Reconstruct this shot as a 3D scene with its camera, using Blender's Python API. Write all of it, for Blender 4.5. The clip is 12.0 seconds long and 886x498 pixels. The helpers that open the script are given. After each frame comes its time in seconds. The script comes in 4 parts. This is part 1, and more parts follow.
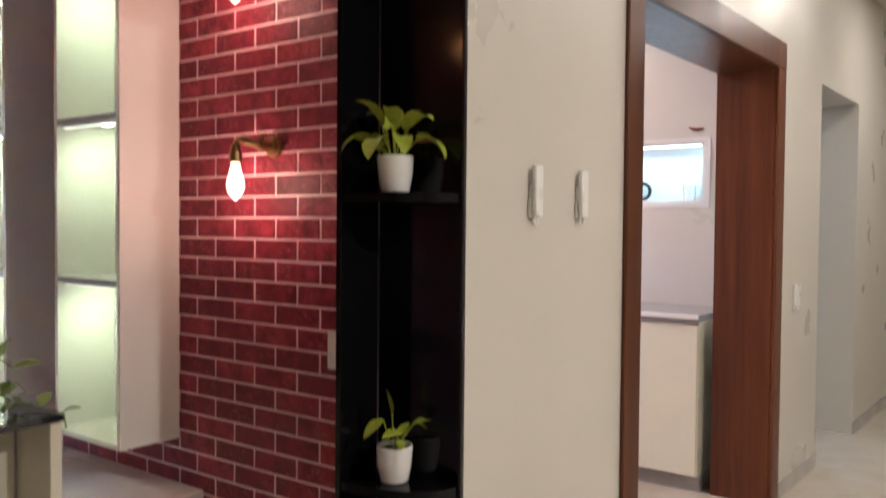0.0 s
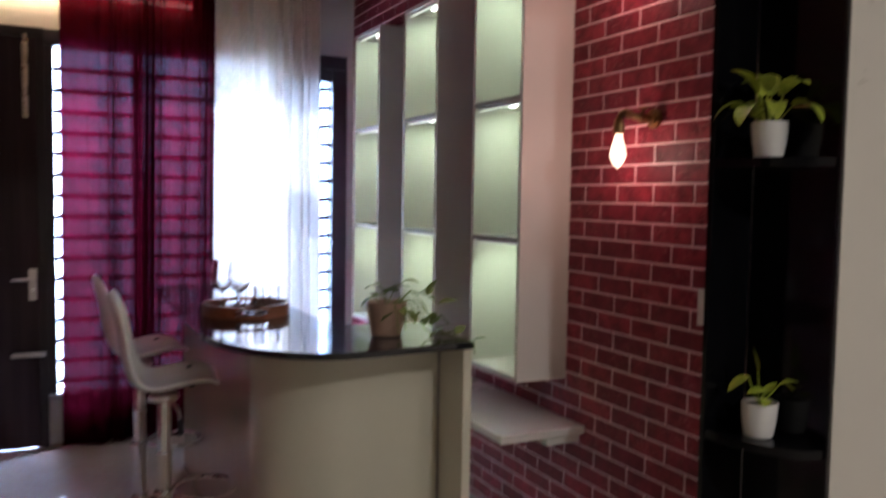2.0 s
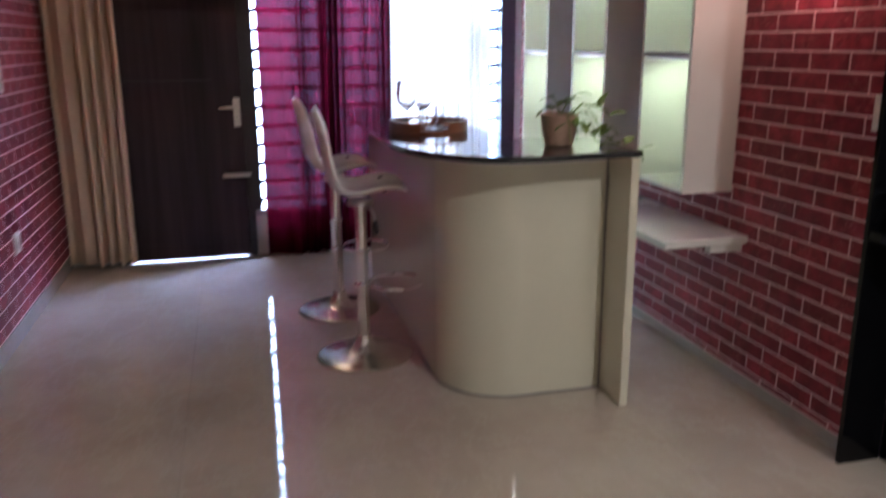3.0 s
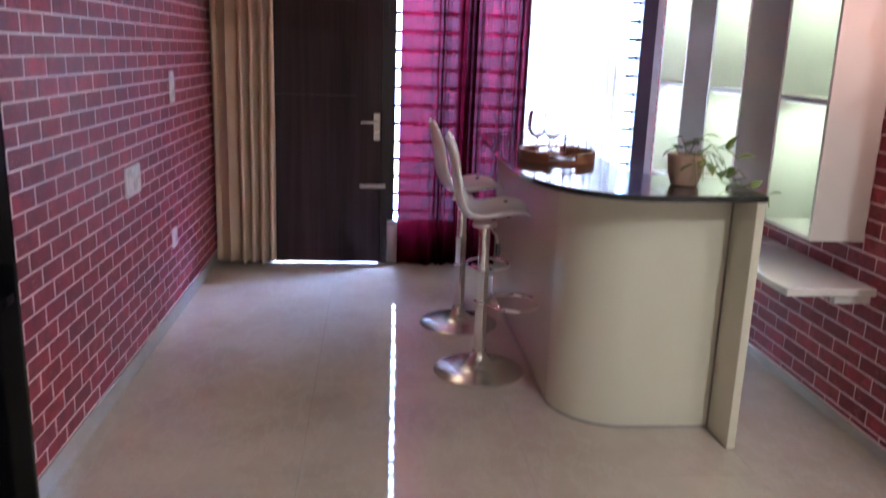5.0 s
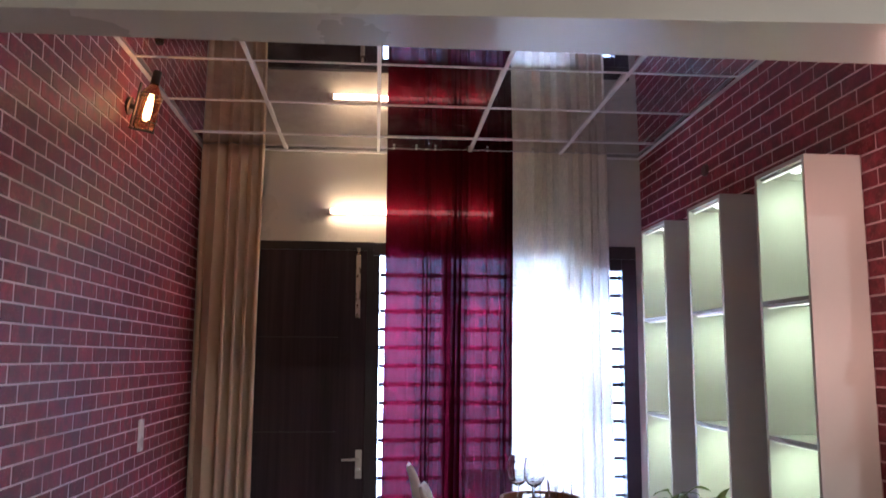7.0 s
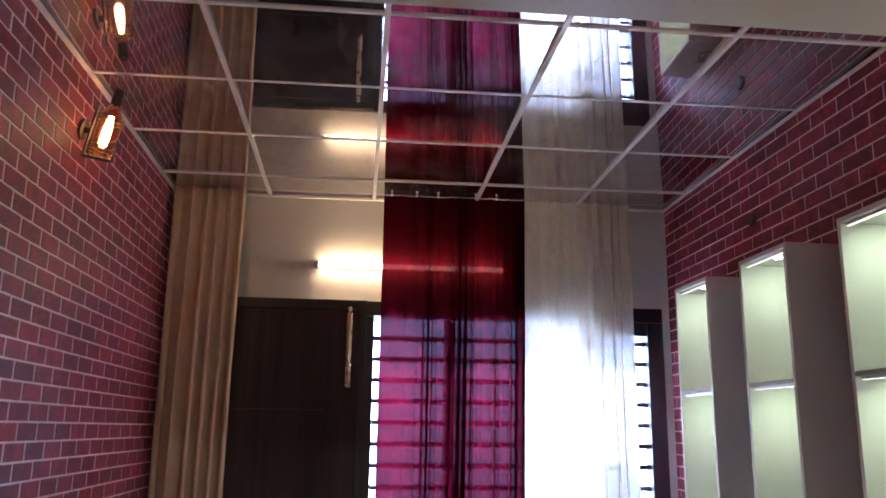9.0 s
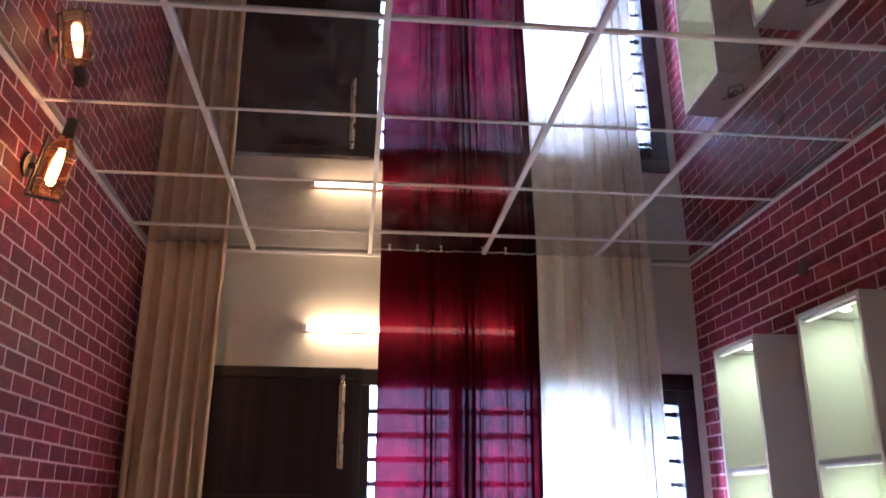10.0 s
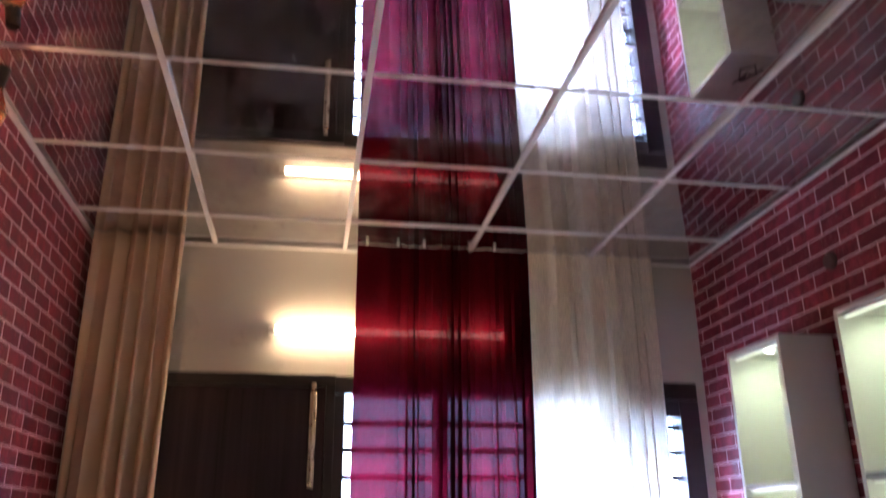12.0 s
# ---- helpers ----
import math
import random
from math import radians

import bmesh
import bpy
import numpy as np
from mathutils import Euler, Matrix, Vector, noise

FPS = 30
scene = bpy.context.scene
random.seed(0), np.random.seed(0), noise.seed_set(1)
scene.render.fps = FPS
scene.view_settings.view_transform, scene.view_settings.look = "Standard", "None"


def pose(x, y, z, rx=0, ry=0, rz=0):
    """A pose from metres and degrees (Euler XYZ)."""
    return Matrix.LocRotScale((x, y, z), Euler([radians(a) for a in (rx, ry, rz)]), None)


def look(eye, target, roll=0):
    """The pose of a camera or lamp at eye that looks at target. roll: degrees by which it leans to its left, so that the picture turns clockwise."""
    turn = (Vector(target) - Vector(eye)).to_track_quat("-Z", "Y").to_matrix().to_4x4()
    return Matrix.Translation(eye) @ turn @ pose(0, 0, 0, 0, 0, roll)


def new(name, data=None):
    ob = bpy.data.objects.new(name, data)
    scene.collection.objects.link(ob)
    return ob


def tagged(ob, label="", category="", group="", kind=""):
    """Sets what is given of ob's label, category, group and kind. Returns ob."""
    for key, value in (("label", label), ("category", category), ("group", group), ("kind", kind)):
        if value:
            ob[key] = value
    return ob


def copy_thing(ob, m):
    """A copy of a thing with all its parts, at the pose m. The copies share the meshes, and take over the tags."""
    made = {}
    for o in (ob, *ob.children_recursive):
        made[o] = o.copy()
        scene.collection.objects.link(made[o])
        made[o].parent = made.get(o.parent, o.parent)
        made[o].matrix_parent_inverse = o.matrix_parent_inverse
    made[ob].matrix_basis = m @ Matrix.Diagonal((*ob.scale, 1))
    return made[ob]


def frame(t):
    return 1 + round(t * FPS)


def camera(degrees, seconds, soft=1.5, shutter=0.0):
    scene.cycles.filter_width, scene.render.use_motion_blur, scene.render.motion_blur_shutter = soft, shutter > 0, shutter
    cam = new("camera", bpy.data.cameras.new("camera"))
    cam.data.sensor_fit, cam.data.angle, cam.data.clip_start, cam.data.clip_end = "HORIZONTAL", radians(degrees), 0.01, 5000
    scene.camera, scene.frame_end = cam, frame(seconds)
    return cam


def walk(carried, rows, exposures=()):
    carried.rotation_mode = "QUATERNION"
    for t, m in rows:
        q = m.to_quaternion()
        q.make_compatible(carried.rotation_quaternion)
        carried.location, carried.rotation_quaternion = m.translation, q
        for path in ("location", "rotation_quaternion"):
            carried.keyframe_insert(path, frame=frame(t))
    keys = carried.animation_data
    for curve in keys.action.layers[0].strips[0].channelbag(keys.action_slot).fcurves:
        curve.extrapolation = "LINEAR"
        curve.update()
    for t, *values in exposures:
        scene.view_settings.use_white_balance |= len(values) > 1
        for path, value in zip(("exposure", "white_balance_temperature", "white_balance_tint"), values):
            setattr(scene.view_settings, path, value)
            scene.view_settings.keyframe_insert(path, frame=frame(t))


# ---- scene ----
cam = camera(57.9, 12.0, soft=1.6, shutter=0.4)
PATH = [
    (0, (-0.021, 0.179, 1.468), (1.597, 1.354, 1.412), 0.5),
    (0.5, (-0.061, 0.109, 1.542), (1.485, 1.37, 1.687), -0.3),
    (1, (-0.098, 0.087, 1.539), (1.247, 1.55, 1.768), 0.0),
    (1.5, (-0.121, 0.029, 1.516), (1.019, 1.664, 1.678), -0.3),
    (2, (-0.128, -0.061, 1.431), (0.742, 1.736, 1.306), 0.9),
    (2.5, (-0.167, -0.136, 1.409), (0.503, 1.723, 1.099), -0.5),
    (3, (-0.263, -0.284, 1.334), (0.218, 1.591, 0.834), -0.4),
    (3.2, (-0.280, -0.344, 1.321), (0.118, 1.524, 0.731), -0.7),
    (4.8, (-0.306, -0.433, 1.391), (-0.120, 1.480, 0.837), 1.9),
    (5, (-0.271, -0.406, 1.417), (-0.094, 1.528, 0.938), 1.9),
    (5.5, (-0.205, -0.354, 1.476), (-0.037, 1.618, 1.187), 1.6),
    (6, (-0.181, -0.301, 1.511), (-0.002, 1.69, 1.437), 1.7),
    (6.5, (-0.151, -0.279, 1.554), (0.019, 1.711, 1.664), 1.0),
    (7, (-0.144, -0.287, 1.583), (0.017, 1.688, 1.853), 0.3),
    (7.2, (-0.152, -0.297, 1.595), (0.014, 1.675, 1.887), 0.3),
    (8.8, (-0.214, 0.236, 1.601), (-0.029, 2.181, 2.024), 0.8),
    (9, (-0.207, 0.337, 1.613), (-0.009, 2.278, 2.053), 0.7),
    (9.5, (-0.208, 0.602, 1.637), (0.008, 2.524, 2.146), 0.4),
    (10, (-0.211, 0.831, 1.659), (-0.002, 2.723, 2.272), -0.0),
    (10.5, (-0.261, 1.05, 1.681), (-0.062, 2.878, 2.467), -0.1),
    (11, (-0.309, 1.215, 1.715), (-0.055, 2.985, 2.611), -0.7),
    (11.5, (-0.301, 1.256, 1.702), (-0.018, 3.015, 2.611), -0.4),
    (12, (-0.289, 1.251, 1.656), (0.024, 3.112, 2.321), -0.5),
]
EXPOSURES = [(0.0, 0.53, 6250, 10), (0.5, 0.2, 6250, 10), (1.0, -0.2, 6150, 10), (1.5, -0.37, 6050, 10), (2.0, -0.32, 5950, 10), (2.5, -0.17, 5900, 10), (3.0, 0.26, 5800, 10),
             (5.0, 0.76, 5600, 10), (5.5, 0.16, 5700, 10), (6.5, 0.12, 5720, 10), (9.0, 0.08, 5820, 10), (10.0, 0.27, 5920, 10), (10.5, 0.27, 6050, 10), (11.0, 0.38, 6100, 10), (12.0, 0.3, 6150, 10)]
walk(cam, [(t, look(eye, target, roll)) for t, eye, target, roll in PATH], EXPOSURES)

# ---- plan, metres ----
XL, XR = -1.30, 1.62          # brick walls
YE = 4.92                     # end wall
YB0, YB1 = 1.40, 1.66         # beam and pillars
ZC, ZH = 2.945, 3.20          # mirrored ceiling, hall ceiling
ZB = 2.365                    # underside of the beam
DOOR_TOP = 2.33

# ---- world and large lights ----
world = bpy.data.worlds.new("daylight")
scene.world = world
world.use_nodes = True
wn = world.node_tree.nodes
sky = wn.new("ShaderNodeTexSky")
sky.sky_type, sky.sun_disc = "NISHITA", False
sky.sun_elevation, sky.sun_rotation = radians(48), radians(200)
wn["Background"].inputs["Strength"].default_value = 0.12
world.node_tree.links.new(sky.outputs[0], wn["Background"].inputs["Color"])


def lamp(name, kind, m, watts, colour, size=0.1, size_y=None, spread=None):
    data = bpy.data.lights.new(name, kind)
    data.energy, data.color = watts, colour
    if kind == "AREA":
        data.size = size
        if size_y:
            data.shape, data.size_y = "RECTANGLE", size_y
        else:
            data.shape = "DISK"
        if spread:
            data.spread = radians(spread)
    elif kind == "SUN":
        data.angle = radians(0.5)
    else:
        data.shadow_soft_size = size
    ob = new(name, data)
    ob.matrix_world = m
    return ob


WARM, COOL, LED = (1.0, 0.91, 0.82), (0.80, 0.90, 1.0), (0.83, 1.0, 0.65)
lamp("sun", "SUN", look((3, -8, 9), (0.5, 6, 0)), 2.5, (1.0, 0.95, 0.88))
lamp("window_sky", "AREA", look((0.3, 6.1, 3.9), (0.0, 3.6, 0.2)), 6500, (0.48, 0.58, 1.0), 3.0, 0.8)
HALL_LAMPS = [(2.2, -0.6, 12), (4.3, 0.30, 15), (6.2, 0.25, 15), (1.6, -1.8, 72)]
for hx, hy, watts in HALL_LAMPS:
    lamp("hall_downlight_glow", "AREA", pose(hx, hy, ZH - 0.035), watts, WARM, 0.16)
lamp("kitchen_light_glow", "AREA", pose(3.6, 2.9, 2.86), 27, (1.0, 0.73, 0.56), 0.5)
lamp("kitchen_window_daylight", "AREA", look((3.3, 4.5, 1.7), (4.6, 2.2, 1.0)), 34, (0.55, 0.68, 1.0), 0.9, 1.0)
# Unseen lamp added to give the passage walls their cool tone.
lamp("passage_cool_fill", "AREA", pose(6.3, 2.4, 2.86), 15, (0.56, 0.72, 1.0), 0.4)

# ---- materials ----
def material(name, colour, rough=0.5, metal=0.0, spec=0.5, coat=0.0):
    m = bpy.data.materials.new(name)
    m.use_nodes = True
    b = m.node_tree.nodes["Principled BSDF"]
    b.inputs["Base Color"].default_value = (*colour, 1)
    b.inputs["Roughness"].default_value = rough
    b.inputs["Metallic"].default_value = metal
    b.inputs["Specular IOR Level"].default_value = spec
    b.inputs["Coat Weight"].default_value = coat
    return m


def bsdf(m):
    return m.node_tree.nodes["Principled BSDF"]


def add(m, kind, **values):
    n = m.node_tree.nodes.new(kind)
    for key, value in values.items():
        if key in n.inputs:
            n.inputs[key].default_value = value
    return n


def link(m, a, b):
    m.node_tree.links.new(a, b)


def position(m, scale=(1, 1, 1)):
    geo = add(m, "ShaderNodeNewGeometry")
    mp = add(m, "ShaderNodeMapping")
    mp.inputs["Scale"].default_value = scale
    link(m, geo.outputs["Position"], mp.inputs["Vector"])
    return mp.outputs["Vector"]


def ramp(m, fac, stops):
    r = add(m, "ShaderNodeValToRGB")
    while len(r.color_ramp.elements) < len(stops):
        r.color_ramp.elements.new(0.5)
    for e, (at, c) in zip(r.color_ramp.elements, stops):
        e.position, e.color = at, (*c, 1)
    link(m, fac, r.inputs["Fac"])
    return r.outputs["Color"]


def mix(m, fac, a, b, mode="MIX"):
    n = add(m, "ShaderNodeMix")
    n.data_type, n.blend_type = "RGBA", mode
    for v, sock in ((fac, n.inputs[0]), (a, n.inputs[6]), (b, n.inputs[7])):
        if isinstance(v, (int, float)):
            sock.default_value = v
        elif isinstance(v, tuple):
            sock.default_value = (*v, 1)
        else:
            link(m, v, sock)
    return n.outputs[2]


def noisy(m, scale, detail=4.0, stretch=(1, 1, 1), rough=0.55):
    n = add(m, "ShaderNodeTexNoise", Scale=scale, Detail=detail, Roughness=rough)
    link(m, position(m, stretch), n.inputs["Vector"])
    return n.outputs["Fac"]


def bumpy(m, height, strength=0.2, distance=0.002):
    b = add(m, "ShaderNodeBump", Strength=strength, Distance=distance)
    link(m, height, b.inputs["Height"])
    link(m, b.outputs["Normal"], bsdf(m).inputs["Normal"])


def surface(name, colour, rough=0.5, vary=0.12, scale=3.0, fine=90.0, bump=0.08, rough_vary=0.1, **more):
    """A plain painted, moulded or cast surface: clouding, fine grain, uneven gloss."""
    m = material(name, colour, rough, **more)
    big, small = noisy(m, scale, 5), noisy(m, fine, 3)
    dark = tuple(c * (1 - vary) for c in colour)
    light = tuple(min(1, c * (1 + vary * 0.5)) for c in colour)
    c = ramp(m, big, [(0.3, dark), (0.7, light)])
    c = mix(m, 0.25, c, ramp(m, small, [(0.3, dark), (0.7, light)]))
    link(m, c, bsdf(m).inputs["Base Color"])
    r = ramp(m, big, [(0.3, (rough - rough_vary,) * 3), (0.7, (rough + rough_vary,) * 3)])
    link(m, r, bsdf(m).inputs["Roughness"])
    if bump:
        bumpy(m, small, bump, 0.001)
    return m


def wood(name, dark, light, rough=0.4, stretch=(1, 1, 0.05), scale=28, coat=0.0):
    m = material(name, light, rough, coat=coat)
    grain = noisy(m, scale, 7, stretch, 0.62)
    broad = noisy(m, scale * 0.22, 3, stretch)
    c = ramp(m, grain, [(0.32, dark), (0.68, light)])
    c = mix(m, 0.45, c, ramp(m, broad, [(0.35, dark), (0.65, light)]), "MIX")
    link(m, c, bsdf(m).inputs["Base Color"])
    link(m, ramp(m, grain, [(0.2, (rough - 0.08,) * 3), (0.8, (rough + 0.12,) * 3)]), bsdf(m).inputs["Roughness"])
    bumpy(m, grain, 0.12, 0.001)
    return m


def brick_material(name, joined):
    m = material(name, (0.2, 0.02, 0.03), 0.45, spec=0.24)
    if joined:
        rnd = add(m, "ShaderNodeNewGeometry").outputs["Random Per Island"]
    else:
        rnd = add(m, "ShaderNodeObjectInfo").outputs["Random"]
    base = ramp(m, rnd, [(0.0, (0.19, 0.021, 0.040)), (0.5, (0.29, 0.032, 0.056)), (1.0, (0.41, 0.048, 0.074))])
    cloud, grit = noisy(m, 16, 6, rough=0.65), noisy(m, 170, 4)
    c = mix(m, ramp(m, cloud, [(0.38, (0.85,) * 3), (0.64, (0.0,) * 3)]), base, (0.115, 0.010, 0.022))
    c = mix(m, ramp(m, noisy(m, 34, 5, (1, 1, 1.8)), [(0.62, (0,) * 3), (0.76, (0.55,) * 3)]), c, (0.50, 0.19, 0.18))
    vein = ramp(m, noisy(m, 24, 3, (1, 1, 2.2), 0.5), [(0.455, (0,) * 3), (0.475, (0.50,) * 3), (0.495, (0,) * 3)])
    patch = ramp(m, noisy(m, 9, 2), [(0.48, (0,) * 3), (0.60, (1,) * 3)])
    c = mix(m, mix(m, 1.0, vein, patch, "MULTIPLY"), c, (0.55, 0.22, 0.22))
    link(m, c, bsdf(m).inputs["Base Color"])
    link(m, ramp(m, cloud, [(0.3, (0.38,) * 3), (0.7, (0.54,) * 3)]), bsdf(m).inputs["Roughness"])
    bumpy(m, mix(m, 0.4, cloud, grit), 0.35, 0.002)
    return m


def emitter(name, colour, strength):
    m = bpy.data.materials.new(name)
    m.use_nodes = True
    nt = m.node_tree
    nt.nodes.clear()
    e, o = nt.nodes.new("ShaderNodeEmission"), nt.nodes.new("ShaderNodeOutputMaterial")
    e.inputs["Color"].default_value, e.inputs["Strength"].default_value = (*colour, 1), strength
    nt.links.new(e.outputs[0], o.inputs["Surface"])
    return m


def sheer(name, cloth, through_colour, clear, translucent):
    """Thin woven voile: part open weave, part cloth that glows with the light behind it."""
    m = bpy.data.materials.new(name)
    m.use_nodes = True
    nt = m.node_tree
    nt.nodes.clear()
    out = nt.nodes.new("ShaderNodeOutputMaterial")
    clear_n, dif, tra = (nt.nodes.new(k) for k in ("ShaderNodeBsdfTransparent", "ShaderNodeBsdfDiffuse", "ShaderNodeBsdfTranslucent"))
    clear_n.inputs["Color"].default_value = (*through_colour, 1)
    weave = noisy(m, 420, 2, (1, 1, 0.08))
    c = ramp(m, weave, [(0.3, tuple(v * 0.72 for v in cloth)), (0.7, cloth)])
    link(m, c, dif.inputs["Color"])
    link(m, c, tra.inputs["Color"])
    a, b = nt.nodes.new("ShaderNodeMixShader"), nt.nodes.new("ShaderNodeMixShader")
    a.inputs[0].default_value = translucent
    link(m, dif.outputs[0], a.inputs[1])
    link(m, tra.outputs[0], a.inputs[2])
    b.inputs[0].default_value = clear
    link(m, a.outputs[0], b.inputs[1])
    link(m, clear_n.outputs[0], b.inputs[2])
    link(m, b.outputs[0], out.inputs["Surface"])
    return m


def clear_glass(name, tint=(1, 1, 1), rough=0.0):
    m = material(name, tint, rough)
    bsdf(m).inputs["Transmission Weight"].default_value = 1.0
    bsdf(m).inputs["IOR"].default_value = 1.45
    return m


M_PAINT = surface("cream_wall_paint", (0.60, 0.565, 0.50), 0.34, 0.06, 1.4, 140, 0.10)
M_CEIL = surface("white_ceiling_paint", (0.82, 0.80, 0.76), 0.6, 0.05, 1.2, 120, 0.08)
M_MORTAR = surface("pale_pink_mortar", (0.88, 0.60, 0.63), 0.55, 0.22, 9, 160, 0.3)
M_BRICK = brick_material("red_brick_face", False)
M_BRICKS = brick_material("red_brick_field", True)
M_LAM = surface("white_laminate", (0.73, 0.71, 0.675), 0.24, 0.04, 1.6, 60, 0.02, 0.05)
M_CREAM = surface("cream_gloss_laminate", (0.69, 0.665, 0.535), 0.13, 0.05, 1.6, 60, 0.02, 0.05, coat=0.3)
M_EDGE = surface("grey_edge_band", (0.30, 0.28, 0.26), 0.4, 0.1, 20, 160)
M_BLACK = surface("black_gloss_laminate", (0.004, 0.004, 0.005), 0.09, 0.2, 4, 90, 0.0, 0.03, spec=0.22)
M_TRIM = material("polished_black_edge", (0.012, 0.012, 0.013), 0.14, 0.0, 1.0, 1.0)
M_DOOR = wood("dark_wenge_veneer", (0.009, 0.005, 0.006), (0.056, 0.032, 0.036), 0.52, (1, 1, 0.03), 34)
bsdf(M_DOOR).inputs["Specular IOR Level"].default_value = 0.22
M_JOINT = surface("grey_brown_joint", (0.050, 0.036, 0.034), 0.4, 0.3, 30, 160)
M_FRAME = wood("dark_stained_frame", (0.010, 0.006, 0.006), (0.026, 0.014, 0.012), 0.38, (1, 1, 0.04), 30)
M_CASING = wood("brown_polished_wood", (0.050, 0.013, 0.005), (0.150, 0.045, 0.014), 0.34, (1, 1, 0.05), 24)
bsdf(M_CASING).inputs["Specular IOR Level"].default_value = 0.3
M_TRAY = wood("reddish_brown_wood", (0.11, 0.030, 0.012), (0.27, 0.090, 0.035), 0.38, (0.1, 0.1, 1), 40)
M_SKIRT = surface("grey_skirting_tile", (0.42, 0.40, 0.38), 0.16, 0.12, 5, 80, 0.03)
M_GRID = surface("white_ceiling_grid", (0.80, 0.78, 0.77), 0.40, 0.08, 9, 120)
M_PLASTIC = surface("white_abs_plastic", (0.78, 0.77, 0.74), 0.22, 0.04, 6, 120, 0.02, 0.05)
M_SWITCH = surface("white_switch_plastic", (0.76, 0.75, 0.72), 0.3, 0.05, 20, 160, 0.02)
M_DARK = surface("black_plastic", (0.012, 0.012, 0.012), 0.4, 0.2, 20, 160)
M_CHROME = material("chrome", (0.82, 0.82, 0.83), 0.06, 1.0)
M_STEEL = material("brushed_steel", (0.56, 0.53, 0.50), 0.28, 1.0)
M_BRASS = surface("antique_brass", (0.34, 0.22, 0.10), 0.36, 0.3, 30, 200, 0.15, 0.1, metal=1.0)
M_BOLT = surface("pale_brass", (0.62, 0.52, 0.40), 0.30, 0.2, 30, 200, 0.1, 0.08, metal=1.0)
M_CAP = surface("brown_plastic_cap", (0.11, 0.055, 0.045), 0.55, 0.2, 30, 200, 0.1)
M_IRON = surface("blackened_iron", (0.035, 0.028, 0.024), 0.5, 0.3, 30, 200, 0.2)
M_CERAMIC = surface("white_ceramic", (0.80, 0.79, 0.76), 0.20, 0.04, 10, 120, 0.02, 0.05)
M_CLAY = surface("tan_clay", (0.46, 0.31, 0.23), 0.48, 0.30, 22, 150, 0.25)
M_SOIL = surface("dark_soil", (0.045, 0.030, 0.020), 0.9, 0.4, 60, 200, 0.8)
M_BEIGE = surface("beige_curtain_cloth", (0.72, 0.56, 0.41), 0.85, 0.10, 5, 420, 0.35, spec=0.2)
M_RED = sheer("magenta_voile", (0.046, 0.0012, 0.0052), (0.42, 0.38, 0.54), 0.0042, 0.40)
M_WHITE = sheer("white_voile", (0.98, 0.90, 0.75), (1, 1, 1), 0.018, 0.22)
M_GLASS = clear_glass("drinking_glass")
M_PANE = clear_glass("window_glass", (0.96, 0.98, 1.0))
# Shade put into the glass colour: dims the daylight through the right sash.
M_SASH = clear_glass("dimmed_sash_glass", (0.50, 0.57, 0.68))
M_AMBER = clear_glass("amber_bottle_glass", (1.0, 0.64, 0.34), 0.22)
bsdf(M_AMBER).inputs["IOR"].default_value = 1.10
M_TUBE = emitter("fluorescent_tube", (1.0, 0.68, 0.40), 54)
M_FILAMENT = emitter("warm_bulb_glow", (1.0, 0.68, 0.50), 3.2)
M_AMBERGLOW = emitter("amber_bulb_glow", (1.0, 0.60, 0.32), 11)
M_STRIP = emitter("led_strip_glow", (0.94, 1.0, 0.80), 1.3)
M_SPOT = emitter("led_spot_glow", (0.94, 1.0, 0.84), 16)
M_PANEL = emitter("downlight_glow", WARM, 9)
M_NICHE = emitter("niche_led_glow", (0.62, 0.88, 1.0), 5)
M_BASE = material("polished_pale_metal", (0.60, 0.56, 0.52), 0.22, 0.9)
M_SKYGLOW = emitter("daylight_haze", (0.54, 0.69, 1.0), 4.0)
sep = add(M_SKYGLOW, "ShaderNodeSeparateXYZ")
rise = add(M_SKYGLOW, "ShaderNodeMapRange")
rise.interpolation_type = "SMOOTHSTEP"
for key, value in zip(("From Min", "From Max", "To Min", "To Max"), (0.3, 3.2, 27.0, 76.0)):
    rise.inputs[key].default_value = value
link(M_SKYGLOW, position(M_SKYGLOW), sep.inputs[0])
link(M_SKYGLOW, sep.outputs["Z"], rise.inputs["Value"])
link(M_SKYGLOW, rise.outputs["Result"], M_SKYGLOW.node_tree.nodes["Emission"].inputs["Strength"])


def leaf_material(name, dark, light, tip=None):
    m = material(name, light, 0.38, spec=0.4)
    n = noisy(m, 60, 4)
    c = ramp(m, n, [(0.3, dark), (0.7, light)])
    rnd = add(m, "ShaderNodeNewGeometry").outputs["Random Per Island"]
    c = mix(m, ramp(m, rnd, [(0.0, (0,) * 3), (1.0, (0.6,) * 3)]), c, light)
    link(m, c, bsdf(m).inputs["Base Color"])
    bsdf(m).inputs["Subsurface Weight"].default_value = 0.0
    return m


M_LEAF = leaf_material("yellow_green_leaf", (0.15, 0.23, 0.016), (0.38, 0.43, 0.05))
M_IVY = leaf_material("green_pothos_leaf", (0.05, 0.09, 0.016), (0.24, 0.29, 0.08))
M_BROWNLEAF = leaf_material("withered_leaf", (0.28, 0.15, 0.04), (0.45, 0.28, 0.09))


